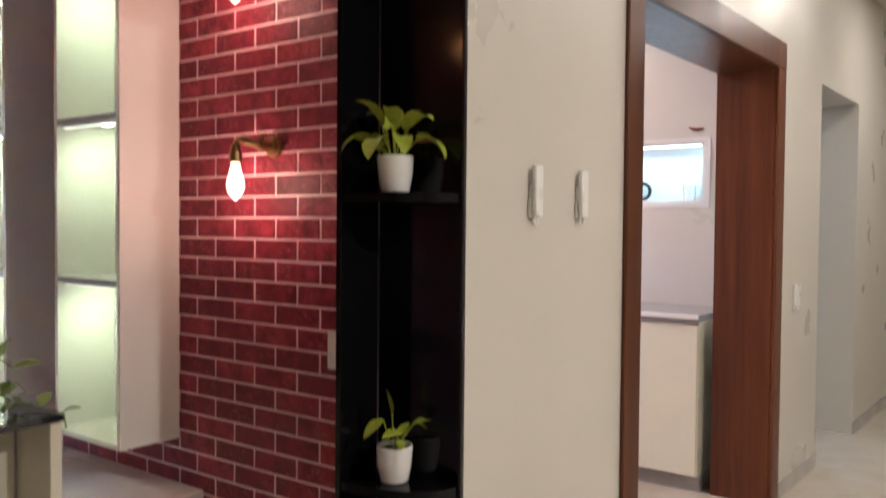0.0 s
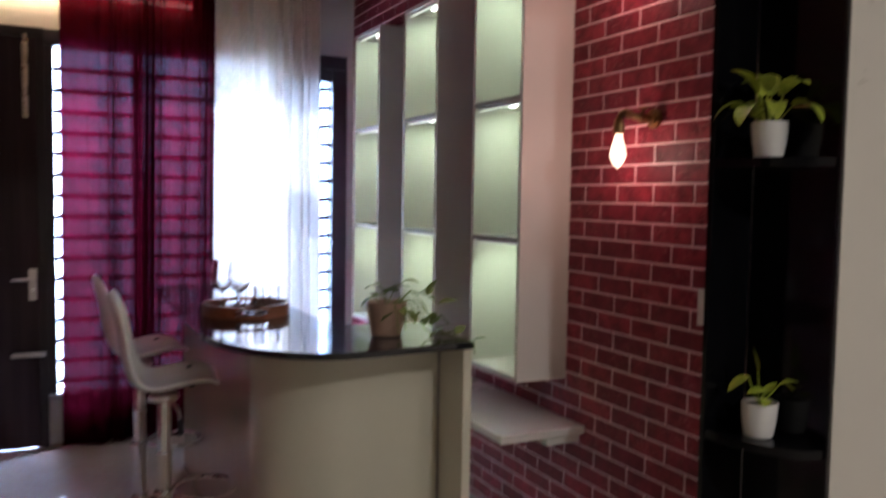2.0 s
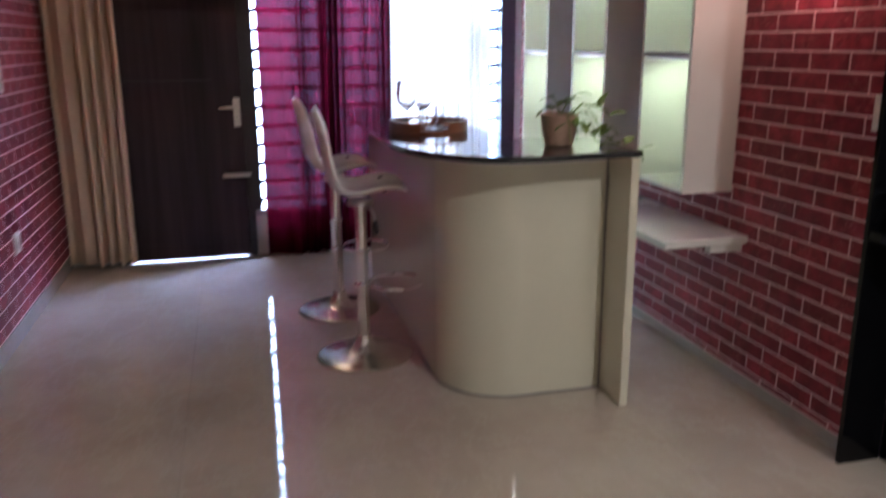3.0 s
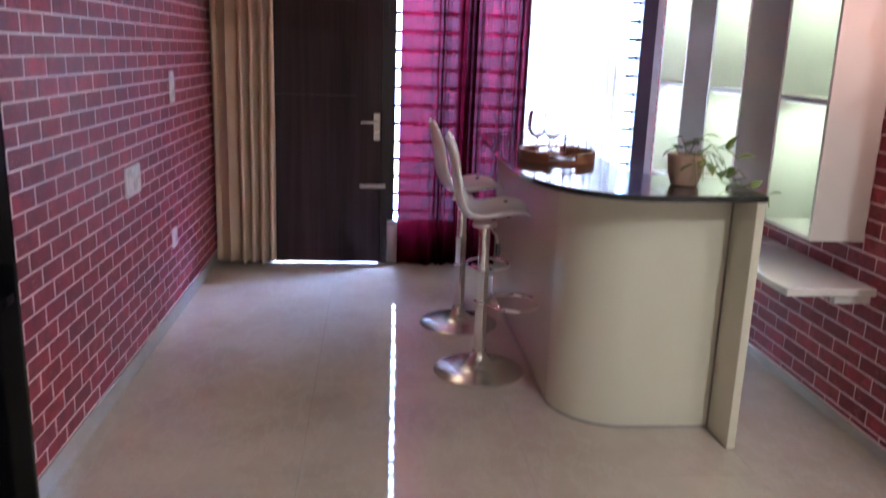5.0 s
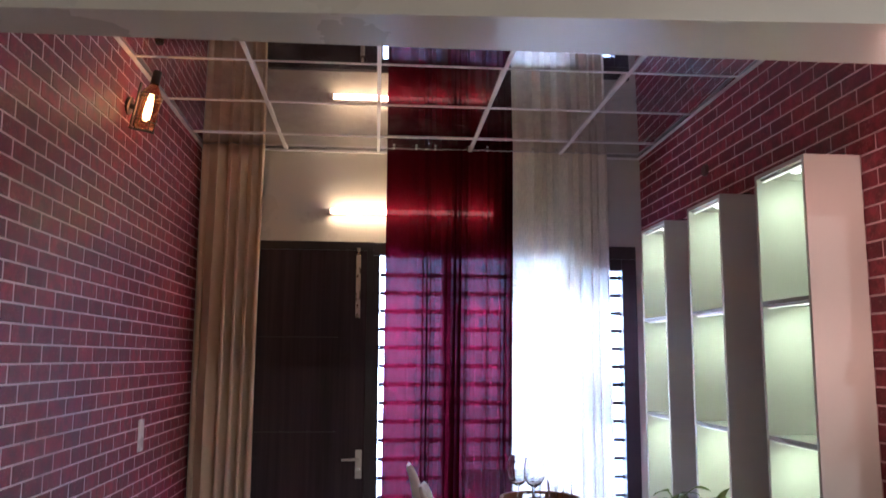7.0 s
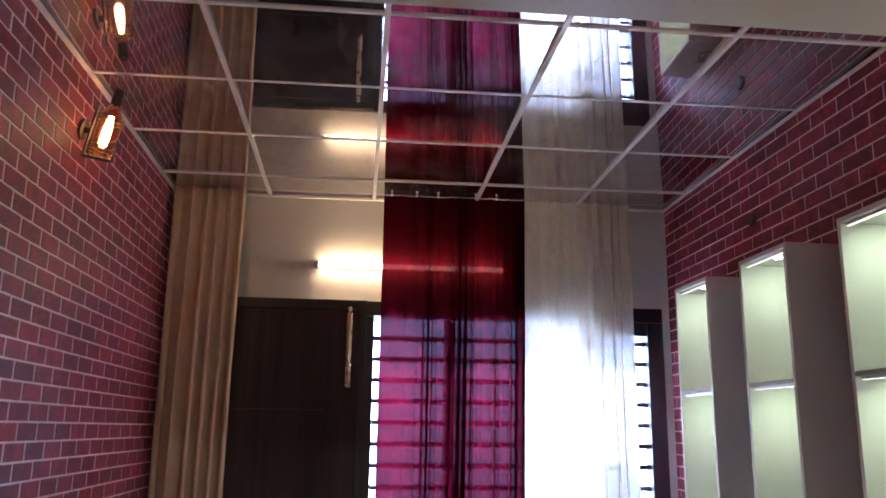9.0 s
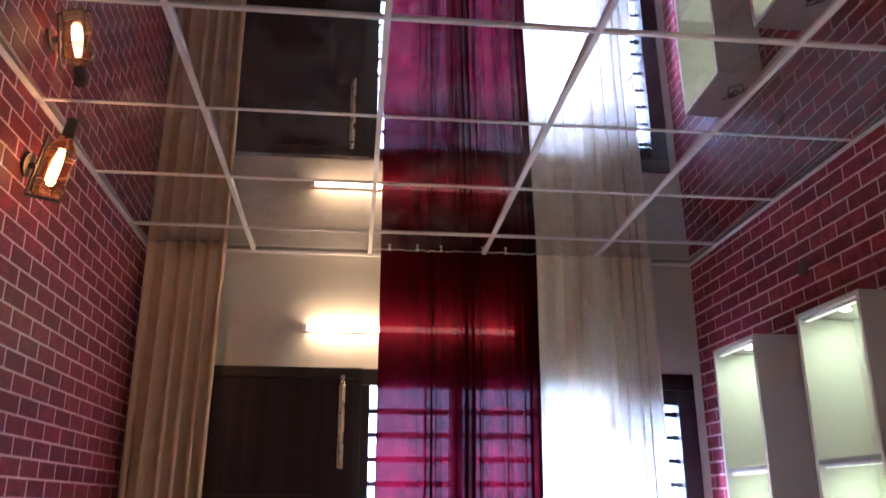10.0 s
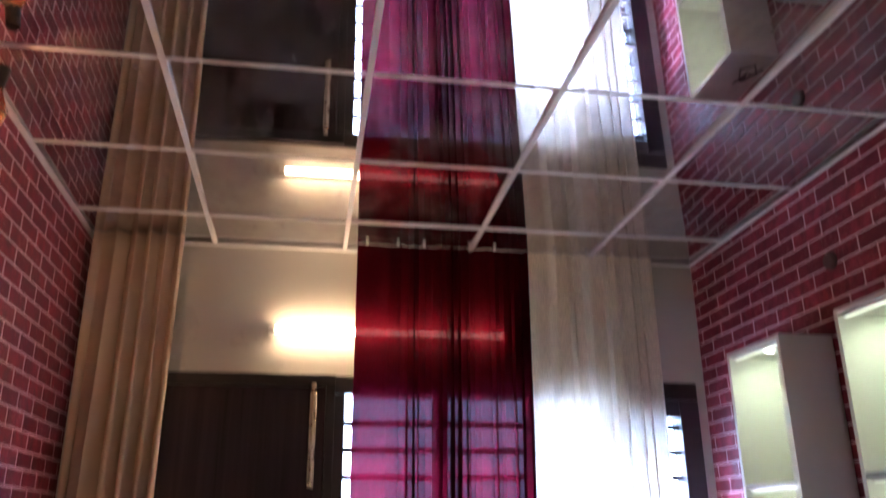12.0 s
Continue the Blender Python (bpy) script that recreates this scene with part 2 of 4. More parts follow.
def floor_material():
    m = material("polished_beige_tile", (0.5, 0.46, 0.4), 0.07, spec=0.5, coat=0.6)
    cloud, vein = noisy(m, 1.7, 8, rough=0.6), noisy(m, 4.5, 9, (1, 0.45, 1), 0.7)
    rnd = add(m, "ShaderNodeObjectInfo").outputs["Random"]
    c = ramp(m, cloud, [(0.3, (0.44, 0.375, 0.305)), (0.55, (0.53, 0.465, 0.39)), (0.75, (0.58, 0.525, 0.45))])
    c = mix(m, ramp(m, vein, [(0.47, (0,) * 3), (0.5, (0.30,) * 3), (0.53, (0,) * 3)]), c, (0.62, 0.58, 0.52))
    c = mix(m, ramp(m, rnd, [(0, (0,) * 3), (1, (0.15,) * 3)]), c, (0.42, 0.38, 0.33))
    link(m, c, bsdf(m).inputs["Base Color"])
    link(m, ramp(m, noisy(m, 7, 5), [(0.3, (0.025,) * 3), (0.75, (0.07,) * 3)]), bsdf(m).inputs["Roughness"])
    return m


def mirror_material():
    """Mirror-finish ceiling panels, a little smudged and dusty."""
    m = material("smudged_mirror_panel", (0.69, 0.66, 0.67), 0.03, 1.0)
    smear = noisy(m, 3.2, 8, (1, 1.7, 1), 0.7)
    link(m, ramp(m, smear, [(0.45, (0.008,) * 3), (0.75, (0.07,) * 3)]), bsdf(m).inputs["Roughness"])
    link(m, ramp(m, smear, [(0.35, (0.69, 0.66, 0.68)), (0.75, (0.62, 0.60, 0.60))]), bsdf(m).inputs["Base Color"])
    dust = ramp(m, noisy(m, 2.1, 9, (1.6, 1, 1), 0.75), [(0.44, (1.0,) * 3), (0.76, (0.70,) * 3)])
    wipe = ramp(m, noisy(m, 5.5, 6, (3.2, 0.8, 1), 0.72), [(0.58, (1.0,) * 3), (0.70, (0.78,) * 3)])
    link(m, mix(m, 1.0, dust, wipe, "MULTIPLY"), bsdf(m).inputs["Metallic"])
    return m


M_FLOOR = floor_material()
M_MIRROR = mirror_material()


def black_stone():
    m = material("black_glass_top", (0.018, 0.018, 0.022), 0.03, spec=0.6, coat=0.3)
    link(m, ramp(m, noisy(m, 5, 5), [(0.3, (0.07,) * 3), (0.8, (0.15,) * 3)]), bsdf(m).inputs["Roughness"])
    return m


M_TOP = black_stone()
M_GRANITE = surface("grey_polished_granite", (0.22, 0.22, 0.24), 0.12, 0.3, 40, 160, 0.02, 0.05, coat=0.6)


# ---- mesh helpers ----
def part(name, bm, mat, parent=None, label="", smooth=False):
    me = bpy.data.meshes.new(name)
    bmesh.ops.recalc_face_normals(bm, faces=bm.faces)
    bm.to_mesh(me)
    bm.free()
    me.materials.append(mat)
    if smooth:
        me.shade_smooth()
        me.set_sharp_from_angle(angle=radians(40))
    ob = new(name, me)
    if parent:
        ob.parent = parent
    if label:
        ob["label"] = label
    return ob


def thing(name, at, label, category, group="", kind=""):
    ob = new(name)
    ob.empty_display_size = 0.05
    ob.location = at
    return tagged(ob, label, category, group, kind)


def structure(name, bm, mat, label, category, smooth=False):
    return tagged(part(name, bm, mat, None, "", smooth), label, category, "", "structure")


def box(bm, x0, x1, y0, y1, z0, z1, bevel=0.0, seg=1):
    m = Matrix.LocRotScale(((x0 + x1) / 2, (y0 + y1) / 2, (z0 + z1) / 2), None, (abs(x1 - x0), abs(y1 - y0), abs(z1 - z0)))
    got = bmesh.ops.create_cube(bm, size=1, matrix=m)["verts"]
    if bevel:
        edges = list({e for v in got for e in v.link_edges})
        bmesh.ops.bevel(bm, geom=edges, offset=bevel, segments=seg, affect="EDGES", profile=0.5)
    return bm


def boxes(rows, bevel=0.0):
    bm = bmesh.new()
    for r in rows:
        box(bm, *r, bevel=bevel)
    return bm


def lathe(bm, profile, seg=24, at=(0, 0, 0), sx=1.0, sy=1.0):
    rings = []
    for r, z in profile:
        if r < 1e-5:
            rings.append([bm.verts.new((at[0], at[1], at[2] + z))])
        else:
            rings.append([bm.verts.new((at[0] + sx * r * math.cos(2 * math.pi * i / seg), at[1] + sy * r * math.sin(2 * math.pi * i / seg), at[2] + z)) for i in range(seg)])
    for a, b in zip(rings, rings[1:]):
        for i in range(seg):
            j = (i + 1) % seg
            if len(a) == 1 and len(b) > 1:
                bm.faces.new((a[0], b[i], b[j]))
            elif len(b) == 1 and len(a) > 1:
                bm.faces.new((a[i], a[j], b[0]))
            elif len(a) > 1:
                bm.faces.new((a[i], a[j], b[j], b[i]))
    return bm


def tube(bm, points, r, seg=10, radii=None):
    pts = [Vector(p) for p in points]
    rings, up = [], None
    for k, p in enumerate(pts):
        d = (pts[min(k + 1, len(pts) - 1)] - pts[max(k - 1, 0)]).normalized()
        if up is None:
            up = d.orthogonal().normalized()
        up = (up - d * up.dot(d)).normalized()
        side = d.cross(up)
        rr = radii[k] if radii else r
        rings.append([bm.verts.new(p + rr * (math.cos(2 * math.pi * i / seg) * up + math.sin(2 * math.pi * i / seg) * side)) for i in range(seg)])
    for a, b in zip(rings, rings[1:]):
        for i in range(seg):
            j = (i + 1) % seg
            bm.faces.new((a[i], a[j], b[j], b[i]))
    bm.faces.new(rings[0][::-1])
    bm.faces.new(rings[-1])
    return bm


def ring(bm, centre, R, r, seg=28, sub=8, axis="z"):
    pts = []
    for i in range(seg):
        a = 2 * math.pi * i / seg
        row = []
        for j in range(sub):
            b = 2 * math.pi * j / sub
            q = ((R + r * math.cos(b)) * math.cos(a), (R + r * math.cos(b)) * math.sin(a), r * math.sin(b))
            if axis == "x":
                q = (q[2], q[0], q[1])
            elif axis == "y":
                q = (q[0], q[2], q[1])
            row.append(bm.verts.new((centre[0] + q[0], centre[1] + q[1], centre[2] + q[2])))
        pts.append(row)
    for i in range(seg):
        for j in range(sub):
            bm.faces.new((pts[i][j], pts[(i + 1) % seg][j], pts[(i + 1) % seg][(j + 1) % sub], pts[i][(j + 1) % sub]))
    return bm


def prism(bm, outline, z0, z1, bevel=0.0):
    lo = [bm.verts.new((x, y, z0)) for x, y in outline]
    hi = [bm.verts.new((x, y, z1)) for x, y in outline]
    n = len(outline)
    for i in range(n):
        bm.faces.new((lo[i], lo[(i + 1) % n], hi[(i + 1) % n], hi[i]))
    top, bot = bm.faces.new(hi), bm.faces.new(lo[::-1])
    if bevel:
        bmesh.ops.bevel(bm, geom=list(top.edges) + list(bot.edges), offset=bevel, segments=2, affect="EDGES", profile=0.5)
    return bm


def leaf(bm, base, way, length, width, droop=0.4, fold=0.15, n=5, roll=0.0):
    """One pointed leaf: a bent, slightly folded blade."""
    way = Vector(way).normalized()
    side = way.cross(Vector((0, 0, 1)))
    side = side.normalized() if side.length > 1e-3 else Vector((1, 0, 0))
    side = (Matrix.Rotation(roll, 3, way) @ side).normalized()
    p, d, rows = Vector(base), way.copy(), []
    for k in range(n + 1):
        s = k / n
        w = width * 0.5 * (math.sin(math.pi * min(1, s * 0.93 + 0.07)) ** 0.8) * (1 - 0.35 * s)
        nrm = side.cross(d).normalized()
        if k == n:
            rows.append([bm.verts.new(p)])
        else:
            rows.append([bm.verts.new(p - side * w + nrm * fold * w), bm.verts.new(p), bm.verts.new(p + side * w + nrm * fold * w)])
        d = (d + Vector((0, 0, -droop / n))).normalized()
        p = p + d * (length / n)
    for a, b in zip(rows, rows[1:]):
        if len(b) == 1:
            bm.faces.new((a[0], a[1], b[0]))
            bm.faces.new((a[1], a[2], b[0]))
        else:
            bm.faces.new((a[0], a[1], b[1], b[0]))
            bm.faces.new((a[1], a[2], b[2], b[1]))
    return bm


def pierced(a0, a1, z0, z1, t0, t1, holes, along="x"):
    """A wall from a0 to a1, t0 to t1 thick, with holes (a, a, z, z) cut through it."""
    us = sorted({a0, a1, *(v for h in holes for v in h[:2])})
    zs = sorted({z0, z1, *(v for h in holes for v in h[2:])})
    def solid(i, k):
        if not (0 <= i < len(us) - 1 and 0 <= k < len(zs) - 1):
            return False
        u, z = (us[i] + us[i + 1]) / 2, (zs[k] + zs[k + 1]) / 2
        return not any(h[0] < u < h[1] and h[2] < z < h[3] for h in holes)
    bm, seen = bmesh.new(), {}
    def vert(i, k, t):
        if (i, k, t) not in seen:
            seen[i, k, t] = bm.verts.new((us[i], t, zs[k]) if along == "x" else (t, us[i], zs[k]))
        return seen[i, k, t]
    for i in range(len(us) - 1):
        for k in range(len(zs) - 1):
            if not solid(i, k):
                continue
            for t in (t0, t1):
                bm.faces.new([vert(i, k, t), vert(i + 1, k, t), vert(i + 1, k + 1, t), vert(i, k + 1, t)])
            for di, dk, p, q in ((-1, 0, (i, k), (i, k + 1)), (1, 0, (i + 1, k), (i + 1, k + 1)), (0, -1, (i, k), (i + 1, k)), (0, 1, (i, k + 1), (i + 1, k + 1))):
                if not solid(i + di, k + dk):
                    bm.faces.new([vert(*p, t0), vert(*q, t0), vert(*q, t1), vert(*p, t1)])
    return bm


# ---- setting: floor, walls, ceilings ----
X0, X1, Y0 = -3.6, 8.4, -4.2      # hall limits
structure("ground", boxes([(-40, 40, -40, 60, -0.30, -0.12)]), M_SKIRT, "grey paved ground outside the house", "ground")
floor_bed = structure("floor", boxes([(X0, X1, Y0, YE + 0.18, -0.10, -0.004)]), M_SKIRT, "floor of polished beige vitrified tiles", "floor")

bm = bmesh.new()
box(bm, XL - 0.2, XL - 0.0018, YB1 + 0.02, YE + 0.18, 0.0, ZH)
wall_left = structure("wall_left", bm, M_MORTAR, "wall clad in dark red bricks with pale joints", "wall")
bm = bmesh.new()
box(bm, XR + 0.0018, XR + 0.18, YB1 + 0.02, YE + 0.18, 0.0, ZH)
wall_right = structure("wall_right", bm, M_MORTAR, "wall clad in dark red bricks with pale joints", "wall")

DX0, DX1, WX0, WX1, SILL = -1.02, -0.175, -0.175, 1.575, 0.27
structure("wall_end", pierced(XL - 0.0018, XR + 0.0018, 0, ZH, YE, YE + 0.18, [(DX0, DX1, 0, DOOR_TOP), (WX0, WX1, SILL, DOOR_TOP)]),
          M_PAINT, "cream painted end wall round the door and window", "wall")

# hall side: wall with the kitchen opening and a further doorway, turned a little off square
turn = pose(1.726, 1.378, 0, 0, 0, -2.78)
KX0, KX1, KTOP, PX0, PX1, PTOP, TH = 1.03, 2.69, 2.335, 3.60, 4.62, 2.36, 0.30
wall_hall = structure("wall_hall", pierced(0.0005, 7.0, 0, ZH, 0, TH, [(KX0, KX1, 0, KTOP), (PX0, PX1, 0, PTOP)]), M_PAINT, "cream glossy painted hall wall", "wall")
wall_hall.matrix_world = turn
structure("wall_hall_far", boxes([(X0, XL - 0.09, YB0, YB0 + 0.2, 0, ZH)]), M_PAINT, "cream painted hall wall", "wall")
lean = 1.378 + math.tan(radians(2.78)) * (1.726 - XL + 0.2)
bm = bmesh.new()
plan = [(XL - 0.2, lean), (1.7255, 1.378), (1.7255, YB1), (XL - 0.2, YB1)]
lower, upper = ([bm.verts.new((x, y, z)) for x, y in plan] for z in (ZB, ZH))
bm.faces.new(lower)
bm.faces.new(upper)
for k in range(4):
    bm.faces.new((lower[k], lower[(k + 1) % 4], upper[(k + 1) % 4], upper[k]))
structure("beam", bm, M_PAINT, "cream painted beam over the room opening", "beam")
structure("wall_hall_back", boxes([(X0, X1, Y0 - 0.2, Y0, 0, ZH)]), M_PAINT, "plain cream painted wall", "wall")
structure("wall_hall_west", boxes([(X0 - 0.2, X0, Y0 - 0.2, YB0 + 0.2, 0, ZH)]), M_PAINT, "plain cream painted wall", "wall")
structure("wall_hall_east", boxes([(X1, X1 + 0.2, Y0 - 0.2, 5.0, 0, ZH)]), M_PAINT, "plain cream painted wall", "wall")
structure("ceiling_hall", boxes([(X0 - 0.2, X1 + 0.2, Y0 - 0.2, YE + 0.18, ZH + 0.002, ZH + 0.15)]), M_CEIL, "white painted hall ceiling", "ceiling")

# kitchen and passage behind the hall wall
structure("wall_kitchen_end", pierced(1.60, 4.6, 0, 2.9, 4.95, 5.07, [(1.79, 2.75, 1.635, 2.005)], "y"), M_PAINT, "pale kitchen wall with a lit display niche", "wall")
structure("wall_kitchen_back", boxes([(1.81, 8.3, 4.6, 4.75, 0, 2.9)]), M_PAINT, "plain pale kitchen wall", "wall")
structure("ceiling_kitchen", boxes([(1.81, 8.3, 1.64, 4.75, 2.9, 3.0)]), M_CEIL, "white painted kitchen ceiling", "ceiling")
structure("wall_passage", boxes([(5.30, 8.3, 3.0, 3.1, 0, 2.9)]), M_PAINT, "plain pale passage wall", "wall")

# mirrored ceiling: panels in one mesh, grid bars on it
GX = [XL, -0.755, -0.153, 0.450, 1.056, XR]
GY = [YB1, 2.158, 2.760, 3.357, 3.952, 4.552, YE]
ROW_Z = [2.952, 2.957, 2.962, 2.965, 2.9585, 2.9478, 2.941]      # the panels sag a little towards the end wall


PITCH = [0.008, 0.010, 0.024, 0.036, 0.034, 0.0]          # each panel lies tipped in its bay, lower towards the end wall


def ceiling_z(y):
    return float(np.interp(y, GY, ROW_Z))


bm = bmesh.new()
for i in range(len(GX) - 1):
    for j in range(len(GY) - 1):
        cy = (GY[j] + GY[j + 1]) / 2
        x0, x1, y0, y1 = GX[i] + 0.002, GX[i + 1] - 0.002, GY[j] + 0.002, GY[j + 1] - 0.002
        warp = [random.uniform(-0.0006, 0.0006) for _ in range(4)]
        mid = (ceiling_z(y0) + ceiling_z(y1)) / 2
        lo = [bm.verts.new((x, y, mid - PITCH[j] * (y - cy) + w)) for (x, y), w in zip(((x0, y0), (x1, y0), (x1, y1), (x0, y1)), warp)]
        hi = [bm.verts.new((v.co.x, v.co.y, v.co.z + 0.012)) for v in lo]
        bm.faces.new(lo[::-1])
        bm.faces.new(hi)
        for k in range(4):
            bm.faces.new((lo[k], lo[(k + 1) % 4], hi[(k + 1) % 4], hi[k]))
structure("ceiling", bm, M_MIRROR, "ceiling of smudged mirror-finish panels", "ceiling")
bm = bmesh.new()
B = 0.0095


def bar_along_y(x0, x1, drop0, drop1):
    for a, c in zip(GY, GY[1:]):
        box(bm, x0, x1, a, c, 0, 1)
        for v in list(bm.verts)[-8:]:
            v.co.z = ceiling_z(v.co.y) - (drop0 if v.co.z < 0.5 else drop1)


for x in GX[1:-1]:
    bar_along_y(x - B, x + B, 0.0115, -0.011)
for y in GY[1:-1]:
    for a, c in zip(GX, GX[1:]):
        box(bm, a + (B if a != GX[0] else 0), c - (B if c != GX[-1] else 0), y - B * 0.72, y + B * 0.72, ceiling_z(y) - 0.0115, ceiling_z(y) + 0.012)
bar_along_y(XL + 0.001, XL + 0.024, 0.014, 0.010)
bar_along_y(XR - 0.024, XR - 0.001, 0.014, 0.010)
box(bm, XL + 0.024, XR - 0.024, YE - 0.014, YE - 0.001, ceiling_z(YE) - 0.008, ceiling_z(YE) - 0.003)
structure("ceiling_grid", bm, M_GRID, "white metal ceiling grid bars between the mirror panels", "ceiling grid")

# skirting
structure("baseboard_left", boxes([(XL - 0.0018, XL + 0.009, YB1 + 0.02, YE - 0.001, 0, 0.082)], 0.002), M_SKIRT, "grey tile skirting along the brick wall", "skirting")
structure("baseboard_right", boxes([(XR - 0.009, XR + 0.0018, YB1 + 0.02, YE - 0.001, 0, 0.045)], 0.002), M_SKIRT, "grey tile skirting along the brick wall", "skirting")
sk = structure("baseboard_hall", boxes([(0.02, KX0 - 0.1, -0.010, -0.001, 0, 0.09), (KX1 + 0.1, PX0, -0.010, -0.001, 0, 0.09), (PX1, 6.9, -0.010, -0.001, 0, 0.09)], 0.002), M_SKIRT, "grey tile skirting along the hall wall", "skirting")
sk.matrix_world = turn

# outside: bright haze beyond the window
tagged(part("backdrop", boxes([(-3.0, 5.0, 6.4, 6.5, -0.12, 5.2)]), M_SKYGLOW), "bright overexposed daylight outside", "backdrop", "", "structure")

# ---- entrance door and window ----
door = thing("door_1", (-0.59, YE - 0.03, 0), "dark wenge wooden entrance door, closed, with steel handle", "door", "", "structure")


def dbox(name, rows, mat, parent=door, label="", bevel=0.002, smooth=False):
    return part(name, boxes(rows, bevel), mat, parent, label, smooth)


dbox("door_stop", [(-0.40, 0.40, 0.0382, 0.060, 2.255, 2.280)], M_FRAME, door, "", 0)
dbox("door_stop", [(0.355, 0.380, 0.0382, 0.060, 0, 2.254)], M_FRAME, door, "", 0)
dbox("door_stop", [(-0.392, -0.367, 0.0382, 0.060, 0, 2.254)], M_FRAME, door, "", 0)
leaf_door = dbox("leaf", [(-0.385, 0.3752, 0.0, 0.038, 0.007, 2.272)], M_DOOR)
dbox("frame_top", [(-0.43, 0.4175, -0.005, 0.10, 2.2735, 2.328)], M_FRAME)
dbox("frame_side", [(-0.43, -0.388, -0.005, 0.10, 0, 2.274)], M_FRAME)
dbox("frame_side", [(0.376, 0.4165, -0.005, 0.10, 0, 2.274)], M_FRAME)
for z in (1.712, 1.120):
    dbox("joint_line", [(-0.383, 0.20, -0.0012, -0.0002, z - 0.0025, z + 0.0025)], M_JOINT, leaf_door, "thin pale joint line", 0)
hx = 0.343
plate = dbox("handle_plate", [(hx - 0.021, hx + 0.021, -0.009, -0.001, 0.835, 1.01)], M_STEEL, leaf_door, "steel handle plate", 0.003)
bm = bmesh.new()
tube(bm, [(hx, -0.008, 0.955), (hx, -0.045, 0.955)], 0.009)
tube(bm, [(hx + 0.006, -0.047, 0.955), (hx - 0.05, -0.050, 0.955), (hx - 0.105, -0.046, 0.953)], 0.008, 10, [0.009, 0.009, 0.007])
part("lever", bm, M_STEEL, leaf_door, "steel lever handle", True)
bm = bmesh.new()
tube(bm, [(hx, -0.009, 0.893), (hx, -0.014, 0.893)], 0.010, 14)
part("keyhole_rose", bm, M_CHROME, leaf_door, "chrome keyhole", True)
bm = bmesh.new()
box(bm, 0.232, 0.404, -0.020, -0.001, 0.518, 0.545, 0.004)
tube(bm, [(0.245, -0.024, 0.532), (0.40, -0.024, 0.532)], 0.006)
part("sliding_latch", bm, M_STEEL, leaf_door, "steel sliding latch", True)
bm = bmesh.new()
box(bm, 0.306, 0.336, -0.012, -0.001, 1.835, 2.255, 0.003)
tube(bm, [(0.321, -0.018, 1.85), (0.321, -0.018, 2.268)], 0.008)
tube(bm, [(0.321, -0.018, 2.268), (0.321, -0.018, 2.285)], 0.011)
box(bm, 0.312, 0.330, -0.034, -0.012, 1.99, 2.02, 0.003)
part("tower_bolt", bm, M_BOLT, leaf_door, "tall pale brass tower bolt", True)

win = thing("window_1", (0.7, YE, SILL), "tall dark-framed barred window beside the door", "window", "", "structure")


def wbox(name, x0, x1, z0, z1, mat=M_FRAME, y0=-0.012, y1=0.09, label=""):
    return part(name, boxes([(x0 - 0.7, x1 - 0.7, y0, y1, z0 - SILL, z1 - SILL)], 0.003), mat, win, label)


wbox("window_frame", WX0 - 0.0015, -0.130, SILL + 0.03, 2.243)
wbox("window_frame", WX0 + 0.001, WX1 - 0.001, 2.245, 2.328)
wbox("window_frame", 1.478, WX1 - 0.001, SILL + 0.03, 2.243)
wbox("window_sill", WX0 + 0.001, WX1 - 0.001, SILL - 0.006, SILL + 0.028, M_SKIRT, -0.03, 0.12, "grey stone sill")
wbox("mullion", 0.285, 0.335, SILL + 0.03, 2.243)
wbox("mullion", 0.725, 0.765, SILL + 0.03, 2.243)
wbox("mullion", 1.105, 1.160, SILL + 0.03, 2.243)
wbox("transom", 1.162, 1.476, 2.165, 2.243)
wbox("transom", 1.162, 1.476, 1.520, 1.545)
for a, b in ((-0.128, 0.283), (0.337, 0.723), (0.767, 1.103), (1.162, 1.476)):
    pane = wbox("pane", a, b, SILL + 0.032, 2.163 if a > 1.1 else 2.241, M_SASH if a > 1.1 else M_PANE, 0.06, 0.065)
    pane.visible_shadow = False
for a, b in ((-0.129, 0.284), (0.336, 0.724), (1.161, 1.477)):
    z = 2.12
    while z > SILL + 0.06:
        bm = bmesh.new()
        tube(bm, [(a - 0.7, 0.035, z - SILL), (b - 0.7, 0.035, z - SILL)], 0.0145, 8)
        part("grille_bar", bm, M_IRON, win)
        z -= 0.1175

# casing of the kitchen opening
casing = thing("door_2", (1.726, 1.378, 0), "wide brown polished wood casing of the kitchen opening", "door casing", "", "structure")
casing.matrix_world = turn
W = 0.125
part("jamb", boxes([(KX0 + 0.001, KX0 + 0.022, 0.0, TH + 0.008, 0, KTOP - 0.022)]), M_CASING, casing)
part("jamb", boxes([(KX1 - 0.022, KX1 - 0.001, 0.0, TH + 0.008, 0, KTOP - 0.022)]), M_CASING, casing)
part("head", boxes([(KX0 + 0.001, KX1 - 0.001, 0.0, TH + 0.008, KTOP - 0.022, KTOP - 0.001)]), M_CASING, casing)
part("architrave", boxes([(KX0 + 0.02 - W, KX0 + 0.02, -0.018, -0.001, 0, KTOP - 0.022)], 0.003), M_CASING, casing)
part("architrave", boxes([(KX1 - 0.02, KX1 - 0.02 + W, -0.018, -0.001, 0, KTOP - 0.022)], 0.003), M_CASING, casing)
part("architrave", boxes([(KX0 + 0.02 - W, KX1 - 0.02 + W, -0.019, -0.001, KTOP - 0.021, KTOP + 0.12)], 0.003), M_CASING, casing)

